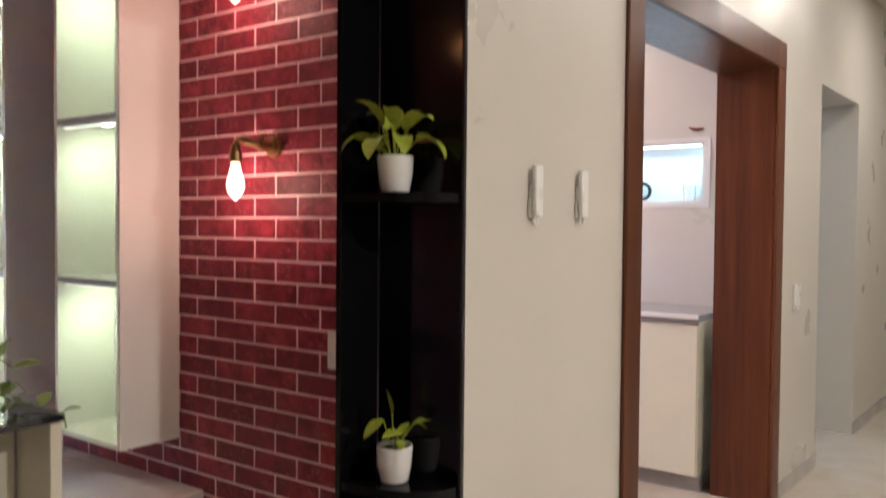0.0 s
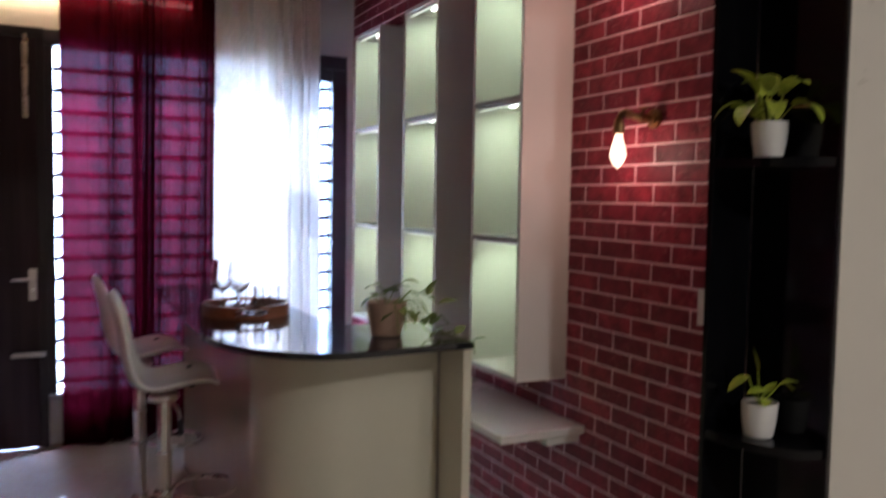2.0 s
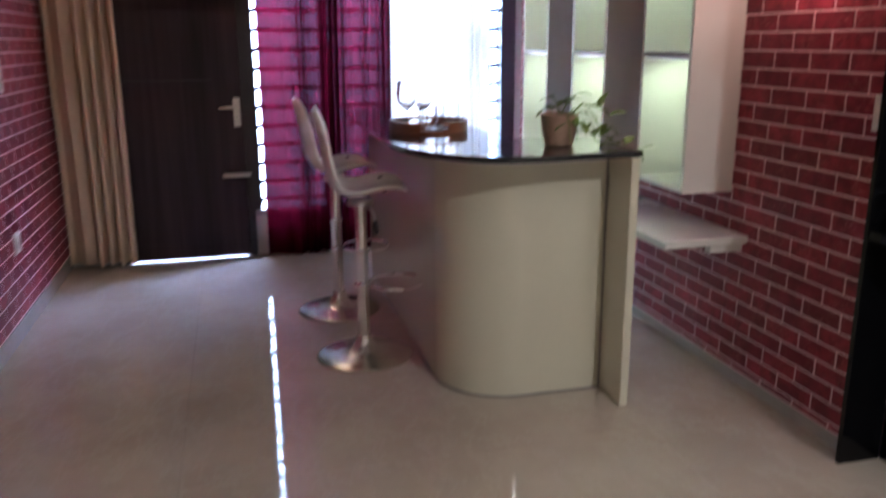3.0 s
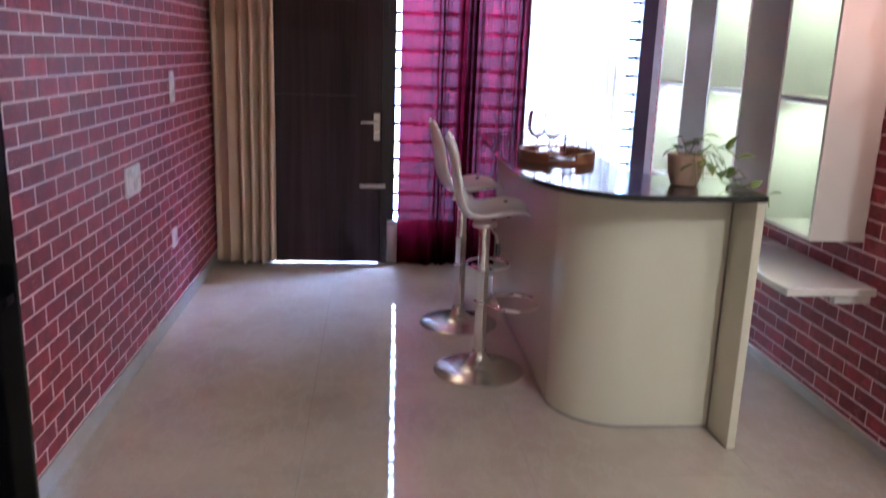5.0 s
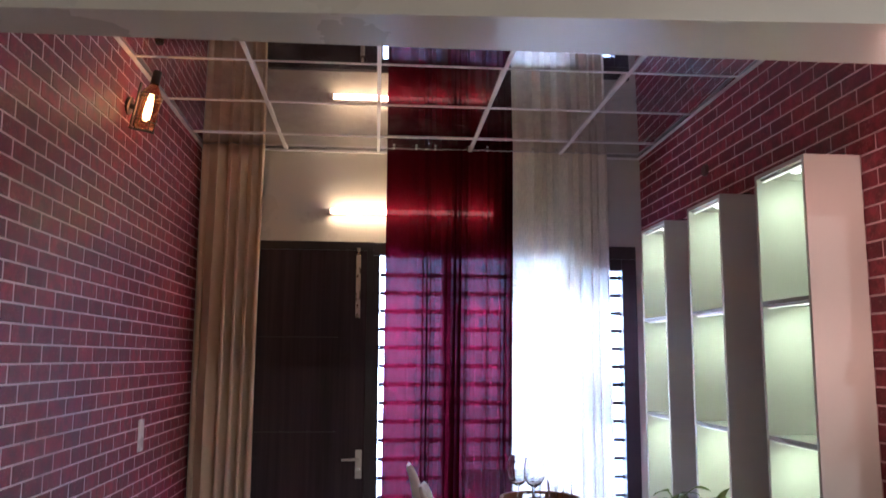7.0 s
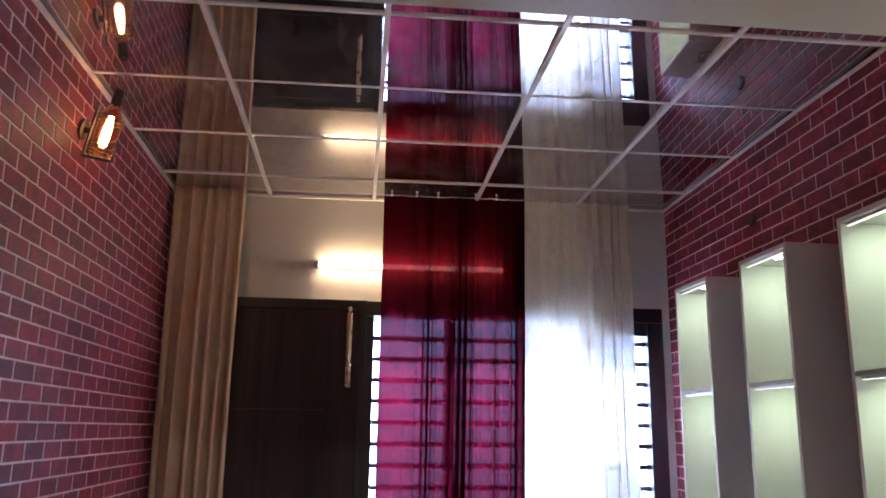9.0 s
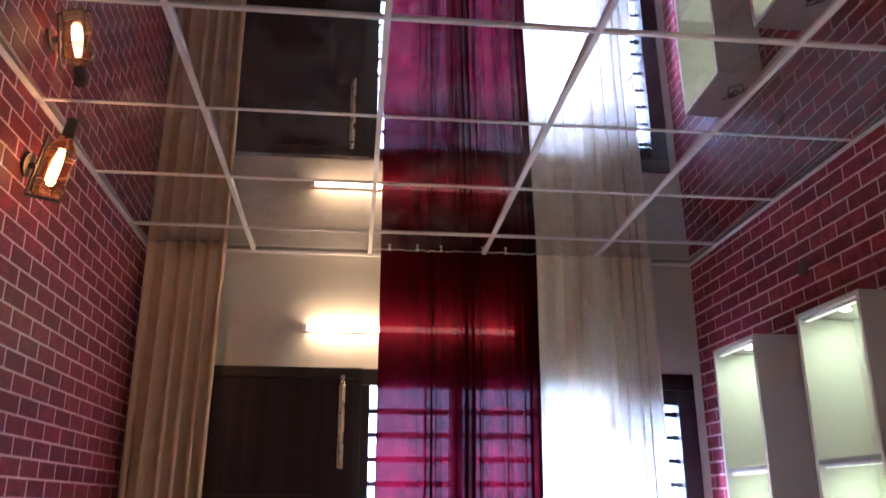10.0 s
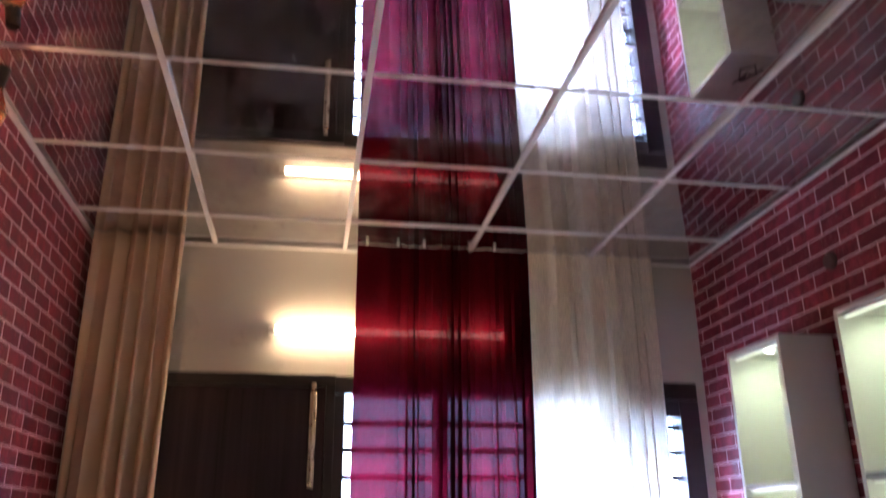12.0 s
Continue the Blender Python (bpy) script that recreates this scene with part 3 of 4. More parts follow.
# ---- curtains ----
def curtain(name, x0, x1, xb0, xb1, z0, z1, folds, depth, mat, label, seed, over=0.35, y=4.845, solid=0.0):
    """folds: (width, depth) of each fold along the top, in shares."""
    rng = random.Random(seed)
    widths, amps = [w for w, _ in folds], [a for _, a in folds]
    folds = len(widths)
    cols, rows = folds * 12, 26
    phases, acc = [], 0.0
    for w in widths:
        acc += w * rng.uniform(0.85, 1.15)
        phases.append(acc)
    amps += amps[-1:] * 2
    bm = bmesh.new()
    grid = []
    for r in range(rows + 1):
        v = r / rows
        z = z1 + (z0 - z1) * v
        a0, a1 = x0 + (xb0 - x0) * v ** 1.3, x1 + (xb1 - x1) * v ** 1.3
        line = []
        for c in range(cols + 1):
            u = c / cols
            k = min(folds - 1, int(u * folds))
            f = u * folds - k
            start = phases[k - 1] if k else 0.0
            uu = (start + (phases[k] - start) * f) / acc
            amp = amps[k] * (1 - f) + amps[k + 1] * f
            phi = 2 * math.pi * u * folds + 0.25 * math.sin(3.1 * v + k)
            grow = 0.55 + 0.45 * min(1, v * 3) + 0.15 * v
            px = a0 + (a1 - a0) * uu + over * depth * amp * math.sin(2 * phi) * grow
            py = y + depth * amp * grow * math.sin(phi) + 0.006 * math.sin(9 * u + 4 * v)
            line.append(bm.verts.new((min(max(px, min(a0, a1)), max(a0, a1)), py, z + 0.006 * math.sin(phi * 0.5) * (v > 0.99))))
        grid.append(line)
    for r in range(rows):
        for c in range(cols):
            bm.faces.new((grid[r][c], grid[r][c + 1], grid[r + 1][c + 1], grid[r + 1][c]))
    e = thing(name, ((x0 + x1) / 2, y, z0), label, "curtain")
    ob = part("cloth", bm, mat, e, "", False)
    ob.data.shade_smooth()
    ob.matrix_parent_inverse = Matrix.Translation((-(x0 + x1) / 2, -y, -z0))
    if solid:
        s = ob.modifiers.new("thickness", "SOLIDIFY")
        s.thickness = solid
    return e


PLEATS = [(1.8, 0.6), (1.0, 1.0), (0.7, 1.2), (0.9, 1.1), (0.8, 1.0)]
FLAT_THEN_TIGHT = [(0.15, 0.12), (0.13, 0.2), (0.05, 1.1), (0.06, 1.0), (0.10, 0.3), (0.04, 1.2), (0.045, 1.2), (0.05, 1.1), (0.04, 0.7), (0.10, 0.2), (0.04, 1.0), (0.08, 0.2), (0.05, 0.8), (0.05, 0.9)]
LOOSE = [(0.20, 0.35), (0.14, 0.7), (0.10, 1.0), (0.16, 0.45), (0.09, 1.1), (0.12, 0.7), (0.07, 1.2), (0.12, 0.6)]
curtain("curtain", XL + 0.025, -0.880, XL + 0.015, -0.905, 0.035, 2.9415, PLEATS, 0.066, M_BEIGE, "beige opaque floor-length curtain gathered beside the door", 4, 0.25, 4.822, 0.002)
red = curtain("curtain", -0.096, 0.735, -0.106, 0.695, 0.015, 2.9415, FLAT_THEN_TIGHT, 0.034, M_RED, "magenta sheer floor-length voile curtain before the window", 11, 0.34, 4.835)
white = curtain("curtain", 0.737, 1.372, 0.705, 1.378, 0.030, 2.9415, LOOSE, 0.034, M_WHITE, "white sheer floor-length voile curtain before the window", 5, 0.30, 4.838)
for cur, xs in ((red, (-0.052, 0.093, 0.217, 0.437, 0.56)), (white, (0.86, 1.02, 1.15))):
    for gx in xs:
        at = Vector((gx, 4.795, 2.931)) - cur.location
        bm = bmesh.new()
        lathe(bm, [(0.0, -0.005), (0.006, -0.004), (0.008, 0.0), (0.008, 0.003), (0.005, 0.006), (0.0045, 0.010), (0.0, 0.010)], 14, at)
        part("curtain_glider", bm, M_SWITCH, cur, "small white curtain glider", True)
rod = thing("curtain_rod", (0.16, 4.893, 2.927), "thin white curtain rail under the ceiling edge", "curtain rod")
bm = bmesh.new()
box(bm, XL - 0.16 + 0.02, XR - 0.16 - 0.02, -0.008, 0.010, -0.004, 0.009)
part("rail", bm, M_GRID, rod)

# tube lamp on the end wall, part of it behind the sheer curtain
tl = thing("tube_light", (0.075, YE, 2.528), "lit warm white fluorescent tube light on the wall", "wall lamp")
part("batten", boxes([(-0.56, 0.56, -0.022, -0.001, -0.016, 0.016)], 0.002), M_SWITCH, tl)
for sx in (-1, 1):
    part("holder", boxes([(sx * 0.545 - 0.015, sx * 0.545 + 0.015, -0.052, -0.022, -0.016, 0.016)], 0.003), M_SWITCH, tl)
bm = bmesh.new()
tube(bm, [(-0.53, -0.037, 0), (0.53, -0.037, 0)], 0.015, 14)
part("tube", bm, M_TUBE, tl, "glowing tube", True)

# ---- wall shelves with built-in light ----
CX, CW, CZ0, CZ1, T = 1.40, 0.385, 0.755, 2.332, 0.018
def display_cabinet(y0):
    c = thing("display_cabinet", (XR - 0.002, y0, CZ0), "white laminate open wall cabinet with three lit compartments", "display cabinet", "display cabinets on the brick wall")
    D, H = XR - 0.002 - CX, CZ1 - CZ0
    part("side_panel", boxes([(-D, 0, 0, T, 0, H)], 0.001), M_LAM, c)
    part("side_panel", boxes([(-D, 0, CW - T, CW, 0, H)], 0.001), M_LAM, c)
    part("top_panel", boxes([(-D, 0, T, CW - T, H - T, H)], 0.001), M_LAM, c)
    part("bottom_panel", boxes([(-D, 0, T, CW - T, 0, T)], 0.001), M_LAM, c)
    part("back_panel", boxes([(-0.008, 0, T, CW - T, T, H - T)]), M_LAM, c)
    for k in (1, 2):
        z = H * k / 3
        s = part("shelf", boxes([(-D + 0.004, -0.008, T, CW - T, z - 0.008, z + 0.008)]), M_LAM, c)
        part("edge_band", boxes([(-D + 0.001, -D + 0.004, T, CW - T, z - 0.008, z + 0.008)]), M_EDGE, s, "grey edge band")
    for k in (1, 2, 3):
        z = H * k / 3 - (0.008 if k < 3 else T)
        st = part("light_strip", boxes([(-D + 0.020, -D + 0.036, T, CW - T, z - 0.009, z)]), M_STEEL, c, "aluminium light strip")
        part("diffuser", boxes([(-D + 0.022, -D + 0.034, T + 0.004, CW - T - 0.004, z - 0.0115, z - 0.0095)]), M_STRIP, st, "glowing diffuser")
        lamp("cabinet_led_glow", "AREA", pose(CX + 0.075, y0 + CW / 2, CZ0 + z - 0.012, 0, -24, 0), 1.0, LED, 0.034)
        bm = bmesh.new()
        lathe(bm, [(0.0, -0.007), (0.016, -0.006), (0.018, -0.001), (0.018, 0.0), (0.0, 0.0)], 18, (-D + 0.075, CW / 2, z))
        part("spot", bm, M_SPOT, c, "small round lit spot under the shelf", True)
    bm = bmesh.new()
    pts = [(-0.02, 0.10, H + 0.004)]
    for k in range(18):
        reach = 0.030 + 0.022 * math.sin(k * 0.7)
        pts.append((-0.075 - reach * math.sin(k * 1.25 + y0), 0.115 + reach * 1.3 * math.cos(k * 1.45) + 0.003 * k, H + 0.005 + 0.014 * abs(math.sin(k * 0.9))))
    tube(bm, pts, 0.0036, 6)
    part("cable", bm, M_DARK, c, "loose black cable on the top", True)
    return c


for y0 in (2.452, 3.178, 3.890):
    display_cabinet(y0)

ledge = thing("wall_ledge", (XR - 0.002, 2.322, 0.604), "white laminate wall ledge under the lit cabinets", "shelf")
part("board", boxes([(1.266 - XR, 0, 0, 1.95, -0.031, 0)], 0.003), M_LAM, ledge)
for yb in (0.02, 1.70):
    part("bracket", boxes([(-0.15, -0.01, yb, yb + 0.035, -0.064, -0.031)], 0.002), M_LAM, ledge)

# ---- bar counter ----
def arc(cx, cy, rx, ry, a0, a1, n=12):
    return [(cx + rx * math.cos(radians(a0 + (a1 - a0) * i / n)), cy + ry * math.sin(radians(a0 + (a1 - a0) * i / n))) for i in range(n + 1)]


bar = thing("bar_counter", (0.76, 3.2, 0), "cream gloss bar counter with a rounded corner", "bar counter")
O = Vector((0.76, 3.2))
body = [(0.465, 4.25)] + arc(0.735, 2.69, 0.27, 0.27, 180, 270, 44) + [(1.062, 2.42), (1.062, 2.655), (0.76, 2.70), (0.735, 4.25)]
bm = bmesh.new()
prism(bm, [(x - O.x, y - O.y) for x, y in body], 0.0, 0.940)
part("body", bm, M_CREAM, bar, "", True)
part("side_panel", boxes([(1.065 - O.x, 1.097 - O.x, 2.236 - O.y, 2.66 - O.y, 0, 0.940)], 0.002), M_CREAM, bar)
part("joint_trim", boxes([(1.0595 - O.x, 1.0645 - O.x, 2.413 - O.y, 2.4195 - O.y, 0.0, 0.938)]), M_EDGE, bar, "dark joint line")
base_line = [(0.461, 4.25)] + arc(0.735, 2.69, 0.274, 0.274, 180, 270, 44) + [(1.055, 2.416), (1.055, 2.419)] + arc(0.735, 2.69, 0.2705, 0.2705, 270, 180, 44) + [(0.4645, 4.25)]
bm = bmesh.new()
prism(bm, [(x - O.x, y - O.y) for x, y in base_line], 0.0, 0.008)
part("floor_seal", bm, M_EDGE, bar, "dark seal along the floor")

rail_line = [(0.4605, 4.25)] + arc(0.735, 2.69, 0.2745, 0.2745, 180, 270, 44) + [(1.0585, 2.4155), (1.0585, 2.4192)] + arc(0.735, 2.69, 0.2708, 0.2708, 270, 180, 44) + [(0.4642, 4.25)]
bm = bmesh.new()
prism(bm, [(x - O.x, y - O.y) for x, y in rail_line], 0.903, 0.9395)
part("top_rail", bm, M_LAM, bar, "pale band under the countertop", True)

top = thing("bar_countertop", (0.76, 3.2, 0.942), "black glass bar countertop with a curved end", "countertop")
outline = [(0.335, 4.295), (0.312, 3.4)] + arc(0.70, 2.74, 0.388, 0.535, 180, 268, 20) + [(1.105, 2.238), (1.105, 2.67), (0.80, 2.725), (0.772, 2.80), (0.765, 4.325)]
bm = bmesh.new()
prism(bm, [(x - O.x, y - O.y) for x, y in outline], 0.0, 0.022, 0.003)
part("slab", bm, M_TOP, top)

# ---- bar stools ----
def bar_stool():
    s = thing("bar_stool", (0, 0, 0), "white moulded plastic bar stool on a chrome pedestal", "bar stool", "bar stools at the counter")
    bm = bmesh.new()
    lathe(bm, [(0.0, 0.0), (0.205, 0.0), (0.207, 0.006), (0.19, 0.014), (0.12, 0.026), (0.06, 0.045), (0.036, 0.075), (0.031, 0.10), (0.0, 0.10)], 40)
    part("base", bm, M_BASE, s, "round pale metal base", True)
    bm = bmesh.new()
    lathe(bm, [(0.027, 0.095), (0.027, 0.46), (0.030, 0.465), (0.030, 0.48), (0.025, 0.485), (0.025, 0.678)], 24)
    part("column", bm, M_CHROME, s, "chrome gas-lift column", True)
    bm = bmesh.new()
    pts = [(0.028, -0.02, 0.33)] + [(0.03 + 0.115 + 0.115 * math.cos(radians(a)), 0.125 * math.sin(radians(a)), 0.33) for a in range(-165, 170, 15)] + [(0.028, 0.02, 0.33)]
    tube(bm, pts, 0.008, 8)
    ring(bm, (0, 0, 0.33), 0.030, 0.007, 20, 8)
    part("footrest", bm, M_CHROME, s, "chrome footrest ring", True)
    bm = bmesh.new()
    lathe(bm, [(0.0, 0.676), (0.052, 0.676), (0.056, 0.684), (0.05, 0.698), (0.0, 0.703)], 24)
    tube(bm, [(0.03, -0.05, 0.676), (0.05, -0.10, 0.655), (0.055, -0.115, 0.62)], 0.005, 8)
    mount = part("seat_mount", bm, M_STEEL, s, "steel seat plate", True)
    bm = bmesh.new()
    tube(bm, [(0.055, -0.113, 0.628), (0.057, -0.119, 0.585), (0.056, -0.120, 0.572)], 0.011, 10, [0.009, 0.013, 0.008])
    part("lever_grip", bm, M_DARK, mount, "black lever grip", True)
    prof = [(0.190, 0.735, 0.105), (0.165, 0.748, 0.150), (0.110, 0.744, 0.180), (0.045, 0.728, 0.190), (-0.02, 0.716, 0.192), (-0.075, 0.722, 0.192), (-0.112, 0.750, 0.190),
            (-0.134, 0.795, 0.186), (-0.146, 0.848, 0.178), (-0.154, 0.905, 0.164), (-0.163, 0.960, 0.146), (-0.174, 1.010, 0.124), (-0.185, 1.048, 0.094), (-0.192, 1.068, 0.052)]
    bm = bmesh.new()
    grid, n = [], 12
    for k, (x, z, w) in enumerate(prof):
        seat = max(0.0, 1 - k / 7)
        line = []
        for i in range(n + 1):
            q = 2 * i / n - 1
            up = 0.062 * abs(q) ** 3 * min(1, k / 3) * (0.35 + 0.65 * seat)
            fw = 0.030 * abs(q) ** 2.5 * (1 - seat) * (1 - max(0, k - 10) / 5)
            line.append(bm.verts.new((x + fw, q * w, z + up)))
        grid.append(line)
    for a, b in zip(grid, grid[1:]):
        for i in range(n):
            bm.faces.new((a[i], a[i + 1], b[i + 1], b[i]))
    shell = part("seat_shell", bm, M_PLASTIC, s, "white moulded seat and back", True)
    md = shell.modifiers.new("thickness", "SOLIDIFY")
    md.thickness, md.offset = 0.014, -1
    md = shell.modifiers.new("smooth", "SUBSURF")
    md.levels = md.render_levels = 1
    for q in (-0.13, 0.13):
        bm = bmesh.new()
        tube(bm, [(0.095, q, 0.748), (0.095, q, 0.772)], 0.010, 12)
        part("screw_cap", bm, M_DARK, shell, "dark screw cap", True)
    return s


first = bar_stool()
first.matrix_basis = pose(0.222, 3.005, 0, 0, 0, -6)
copy_thing(first, pose(0.195, 3.66, 0, 0, 0, 3))

# ---- on the counter ----
ZT = 0.9645
tray = thing("serving_tray", (0.548, 3.12, ZT), "round reddish-brown wooden serving tray with cut-out handles", "tray")
bm = bmesh.new()
lathe(bm, [(0.0, 0.0), (0.158, 0.0), (0.158, 0.008), (0.0, 0.008)], 40)
part("tray_base", bm, M_TRAY, tray, "", True)
bm = bmesh.new()
n = 40
for i in range(n):
    a = 360 * i / n
    hole = any(abs((a - h + 180) % 360 - 180) < 19 for h in (262, 82))
    spans = [(0.0, 0.016), (0.034, 0.046)] if hole else [(0.0, 0.046)]
    for z0, z1 in spans:
        q = []
        for z in (z0, z1):
            for r in (0.158, 0.170):
                for aa in (a, a + 360 / n):
                    q.append(bm.verts.new((r * math.cos(radians(aa)), r * math.sin(radians(aa)), z)))
        i0, i1, o0, o1, I0, I1, P0, P1 = q
        for f in ((i0, i1, I1, I0), (o1, o0, P0, P1), (i0, o0, o1, i1), (I1, P1, P0, I0), (i0, I0, P0, o0), (i1, o1, P1, I1)):
            bm.faces.new(f)
bmesh.ops.remove_doubles(bm, verts=bm.verts, dist=0.0004)
part("rim", bm, M_TRAY, tray, "", True)
for h in (262, 82):
    bm = bmesh.new()
    pts = [(0.1735 * math.cos(radians(h + d)), 0.1735 * math.sin(radians(h + d))) for d in (-16, -8, 0, 8, 16)]
    for (x0, y0), (x1, y1) in zip(pts, pts[1:]):
        tube(bm, [(x0, y0, 0.016), (x1, y1, 0.016)], 0.003, 6)
        tube(bm, [(x0, y0, 0.034), (x1, y1, 0.034)], 0.003, 6)
    part("handle_trim", bm, M_STEEL, tray, "steel trim of the cut-out handle", True)


def wine_glass(x, y):
    g = thing("wine_glass", (x, y, ZT + 0.009), "clear stemmed wine glass standing in the tray", "wine glass", "glasses in the tray")
    bm = bmesh.new()
    lathe(bm, [(0.0, 0.0), (0.038, 0.001), (0.035, 0.003), (0.007, 0.008), (0.0042, 0.016), (0.0042, 0.075), (0.007, 0.084), (0.027, 0.096), (0.041, 0.118), (0.045, 0.142), (0.041, 0.176), (0.035, 0.206),
               (0.0330, 0.206), (0.0392, 0.176), (0.0432, 0.142), (0.0392, 0.119), (0.026, 0.099), (0.0, 0.089)], 24)
    part("glass", bm, M_GLASS, g, "", True)


def tumbler(x, y, h=0.105, r=0.021):
    g = thing("tumbler", (x, y, ZT + 0.009), "tall clear drinking glass standing in the tray", "tumbler", "glasses in the tray")
    bm = bmesh.new()
    lathe(bm, [(0.0, 0.0), (r * 0.86, 0.0), (r, h), (r - 0.0018, h), (r * 0.86 - 0.0018, 0.010), (0.0, 0.008)], 24)
    part("glass", bm, M_GLASS, g, "", True)


wine_glass(0.452, 3.115)
wine_glass(0.512, 3.070)
for x, y in ((0.545, 3.20), (0.600, 3.13), (0.655, 3.09), (0.585, 3.05)):
    tumbler(x, y)

pot = thing("potted_pothos", (0.880, 2.455, ZT), "trailing green pothos in a tan clay pot", "potted plant")
bm = bmesh.new()
lathe(bm, [(0.0, 0.0), (0.044, 0.0), (0.050, 0.004), (0.062, 0.05), (0.068, 0.104), (0.070, 0.114), (0.067, 0.116), (0.066, 0.108), (0.064, 0.098), (0.0, 0.098)], 32)
part("pot", bm, M_CLAY, pot, "tan clay pot", True)
bm = bmesh.new()
lathe(bm, [(0.064, 0.099), (0.03, 0.104), (0.0, 0.106)], 20)
part("soil", bm, M_SOIL, pot, "", True)
rng = random.Random(3)
stems = [[(0.02, 0, 0.10), (0.05, -0.01, 0.135), (0.085, -0.03, 0.12), (0.11, -0.045, 0.07), (0.135, -0.06, 0.04), (0.16, -0.08, 0.02), (0.185, -0.13, 0.008), (0.195, -0.185, 0.004), (0.198, -0.263, 0.006), (0.200, -0.270, -0.03)],
         [(0.03, 0.01, 0.10), (0.07, -0.02, 0.12), (0.10, -0.04, 0.06), (0.125, -0.05, 0.018), (0.15, -0.10, 0.008), (0.185, -0.16, 0.03)],
         [(0.03, 0, 0.10), (0.08, -0.02, 0.15), (0.13, -0.05, 0.14), (0.165, -0.07, 0.11)],
         [(0, 0, 0.10), (-0.01, 0.0, 0.15), (-0.03, -0.01, 0.175)],
         [(0.01, 0.02, 0.10), (0.03, 0.0, 0.16), (0.055, -0.02, 0.185)],
         [(-0.02, 0, 0.10), (-0.05, -0.02, 0.14), (-0.07, -0.03, 0.135)],
         [(0.0, -0.03, 0.10), (0.0, -0.066, 0.122), (0.006, -0.077, 0.08), (0.012, -0.072, 0.04), (0.018, -0.070, 0.012)],
         [(0.02, -0.03, 0.10), (0.032, -0.060, 0.122), (0.040, -0.068, 0.07), (0.044, -0.066, 0.025)],
         [(0.03, 0.0, 0.10), (0.075, -0.03, 0.155), (0.115, -0.06, 0.105), (0.130, -0.075, 0.05), (0.160, -0.095, 0.075), (0.180, -0.115, 0.045)]]
for st in stems:
    bm = bmesh.new()
    tube(bm, st, 0.0022, 6)
    part("stem", bm, M_IVY, pot, "thin green trailing stem", True)
leaves = [((0.10, -0.03, 0.135), (0.4, -0.3, 0.5), 0.055, 0.040), ((0.13, -0.05, 0.14), (0.2, -0.2, 0.7), 0.06, 0.042), ((0.165, -0.07, 0.11), (0.5, -0.3, 0.35), 0.060, 0.042),
          ((0.085, -0.03, 0.12), (0.3, -0.6, -0.2), 0.060, 0.046), ((0.12, -0.05, 0.06), (-0.2, -0.6, 0.1), 0.05, 0.036), ((0.16, -0.08, 0.03), (0.6, -0.2, 0.4), 0.05, 0.034),
          ((0.19, -0.15, 0.015), (0.5, 0.2, 0.6), 0.05, 0.034), ((0.198, -0.25, 0.008), (0.3, -0.3, 0.3), 0.048, 0.032), ((-0.03, -0.01, 0.175), (-0.8, -0.3, 0.2), 0.06, 0.036),
          ((0.02, 0.0, 0.165), (0.5, -0.5, 0.3), 0.062, 0.040), ((-0.06, -0.03, 0.14), (-0.8, -0.3, -0.2), 0.055, 0.036), ((0.0, -0.02, 0.12), (-0.3, -0.8, 0.5), 0.055, 0.036),
          ((0.055, -0.02, 0.185), (0.7, -0.3, 0.2), 0.055, 0.036), ((0.03, -0.04, 0.11), (0.1, -0.9, -0.4), 0.05, 0.034), ((-0.01, 0.03, 0.13), (-0.5, 0.6, 0.4), 0.05, 0.034),
          ((0.06, -0.05, 0.09), (0.3, -0.7, -0.6), 0.05, 0.034), ((0.14, -0.09, 0.02), (0.2, -0.7, 0.5), 0.045, 0.032)]
for k in range(18):
    st = stems[k % len(stems)]
    q = rng.randrange(1, len(st) - 1) if len(st) > 2 else 1
    leaves.append((tuple(c + rng.uniform(-0.012, 0.012) for c in st[q]), (rng.uniform(-0.8, 0.8), rng.uniform(-1, 0.3), rng.uniform(-0.2, 0.8)), rng.uniform(0.035, 0.052), rng.uniform(0.024, 0.034)))
for b, w, l, wd in leaves:
    bm = bmesh.new()
    leaf(bm, b, w, l * 1.12, wd * 1.28, 0.7, 0.2, 5, rng.uniform(-0.5, 0.5))
    part("leaf", bm, M_IVY, pot, "", True)

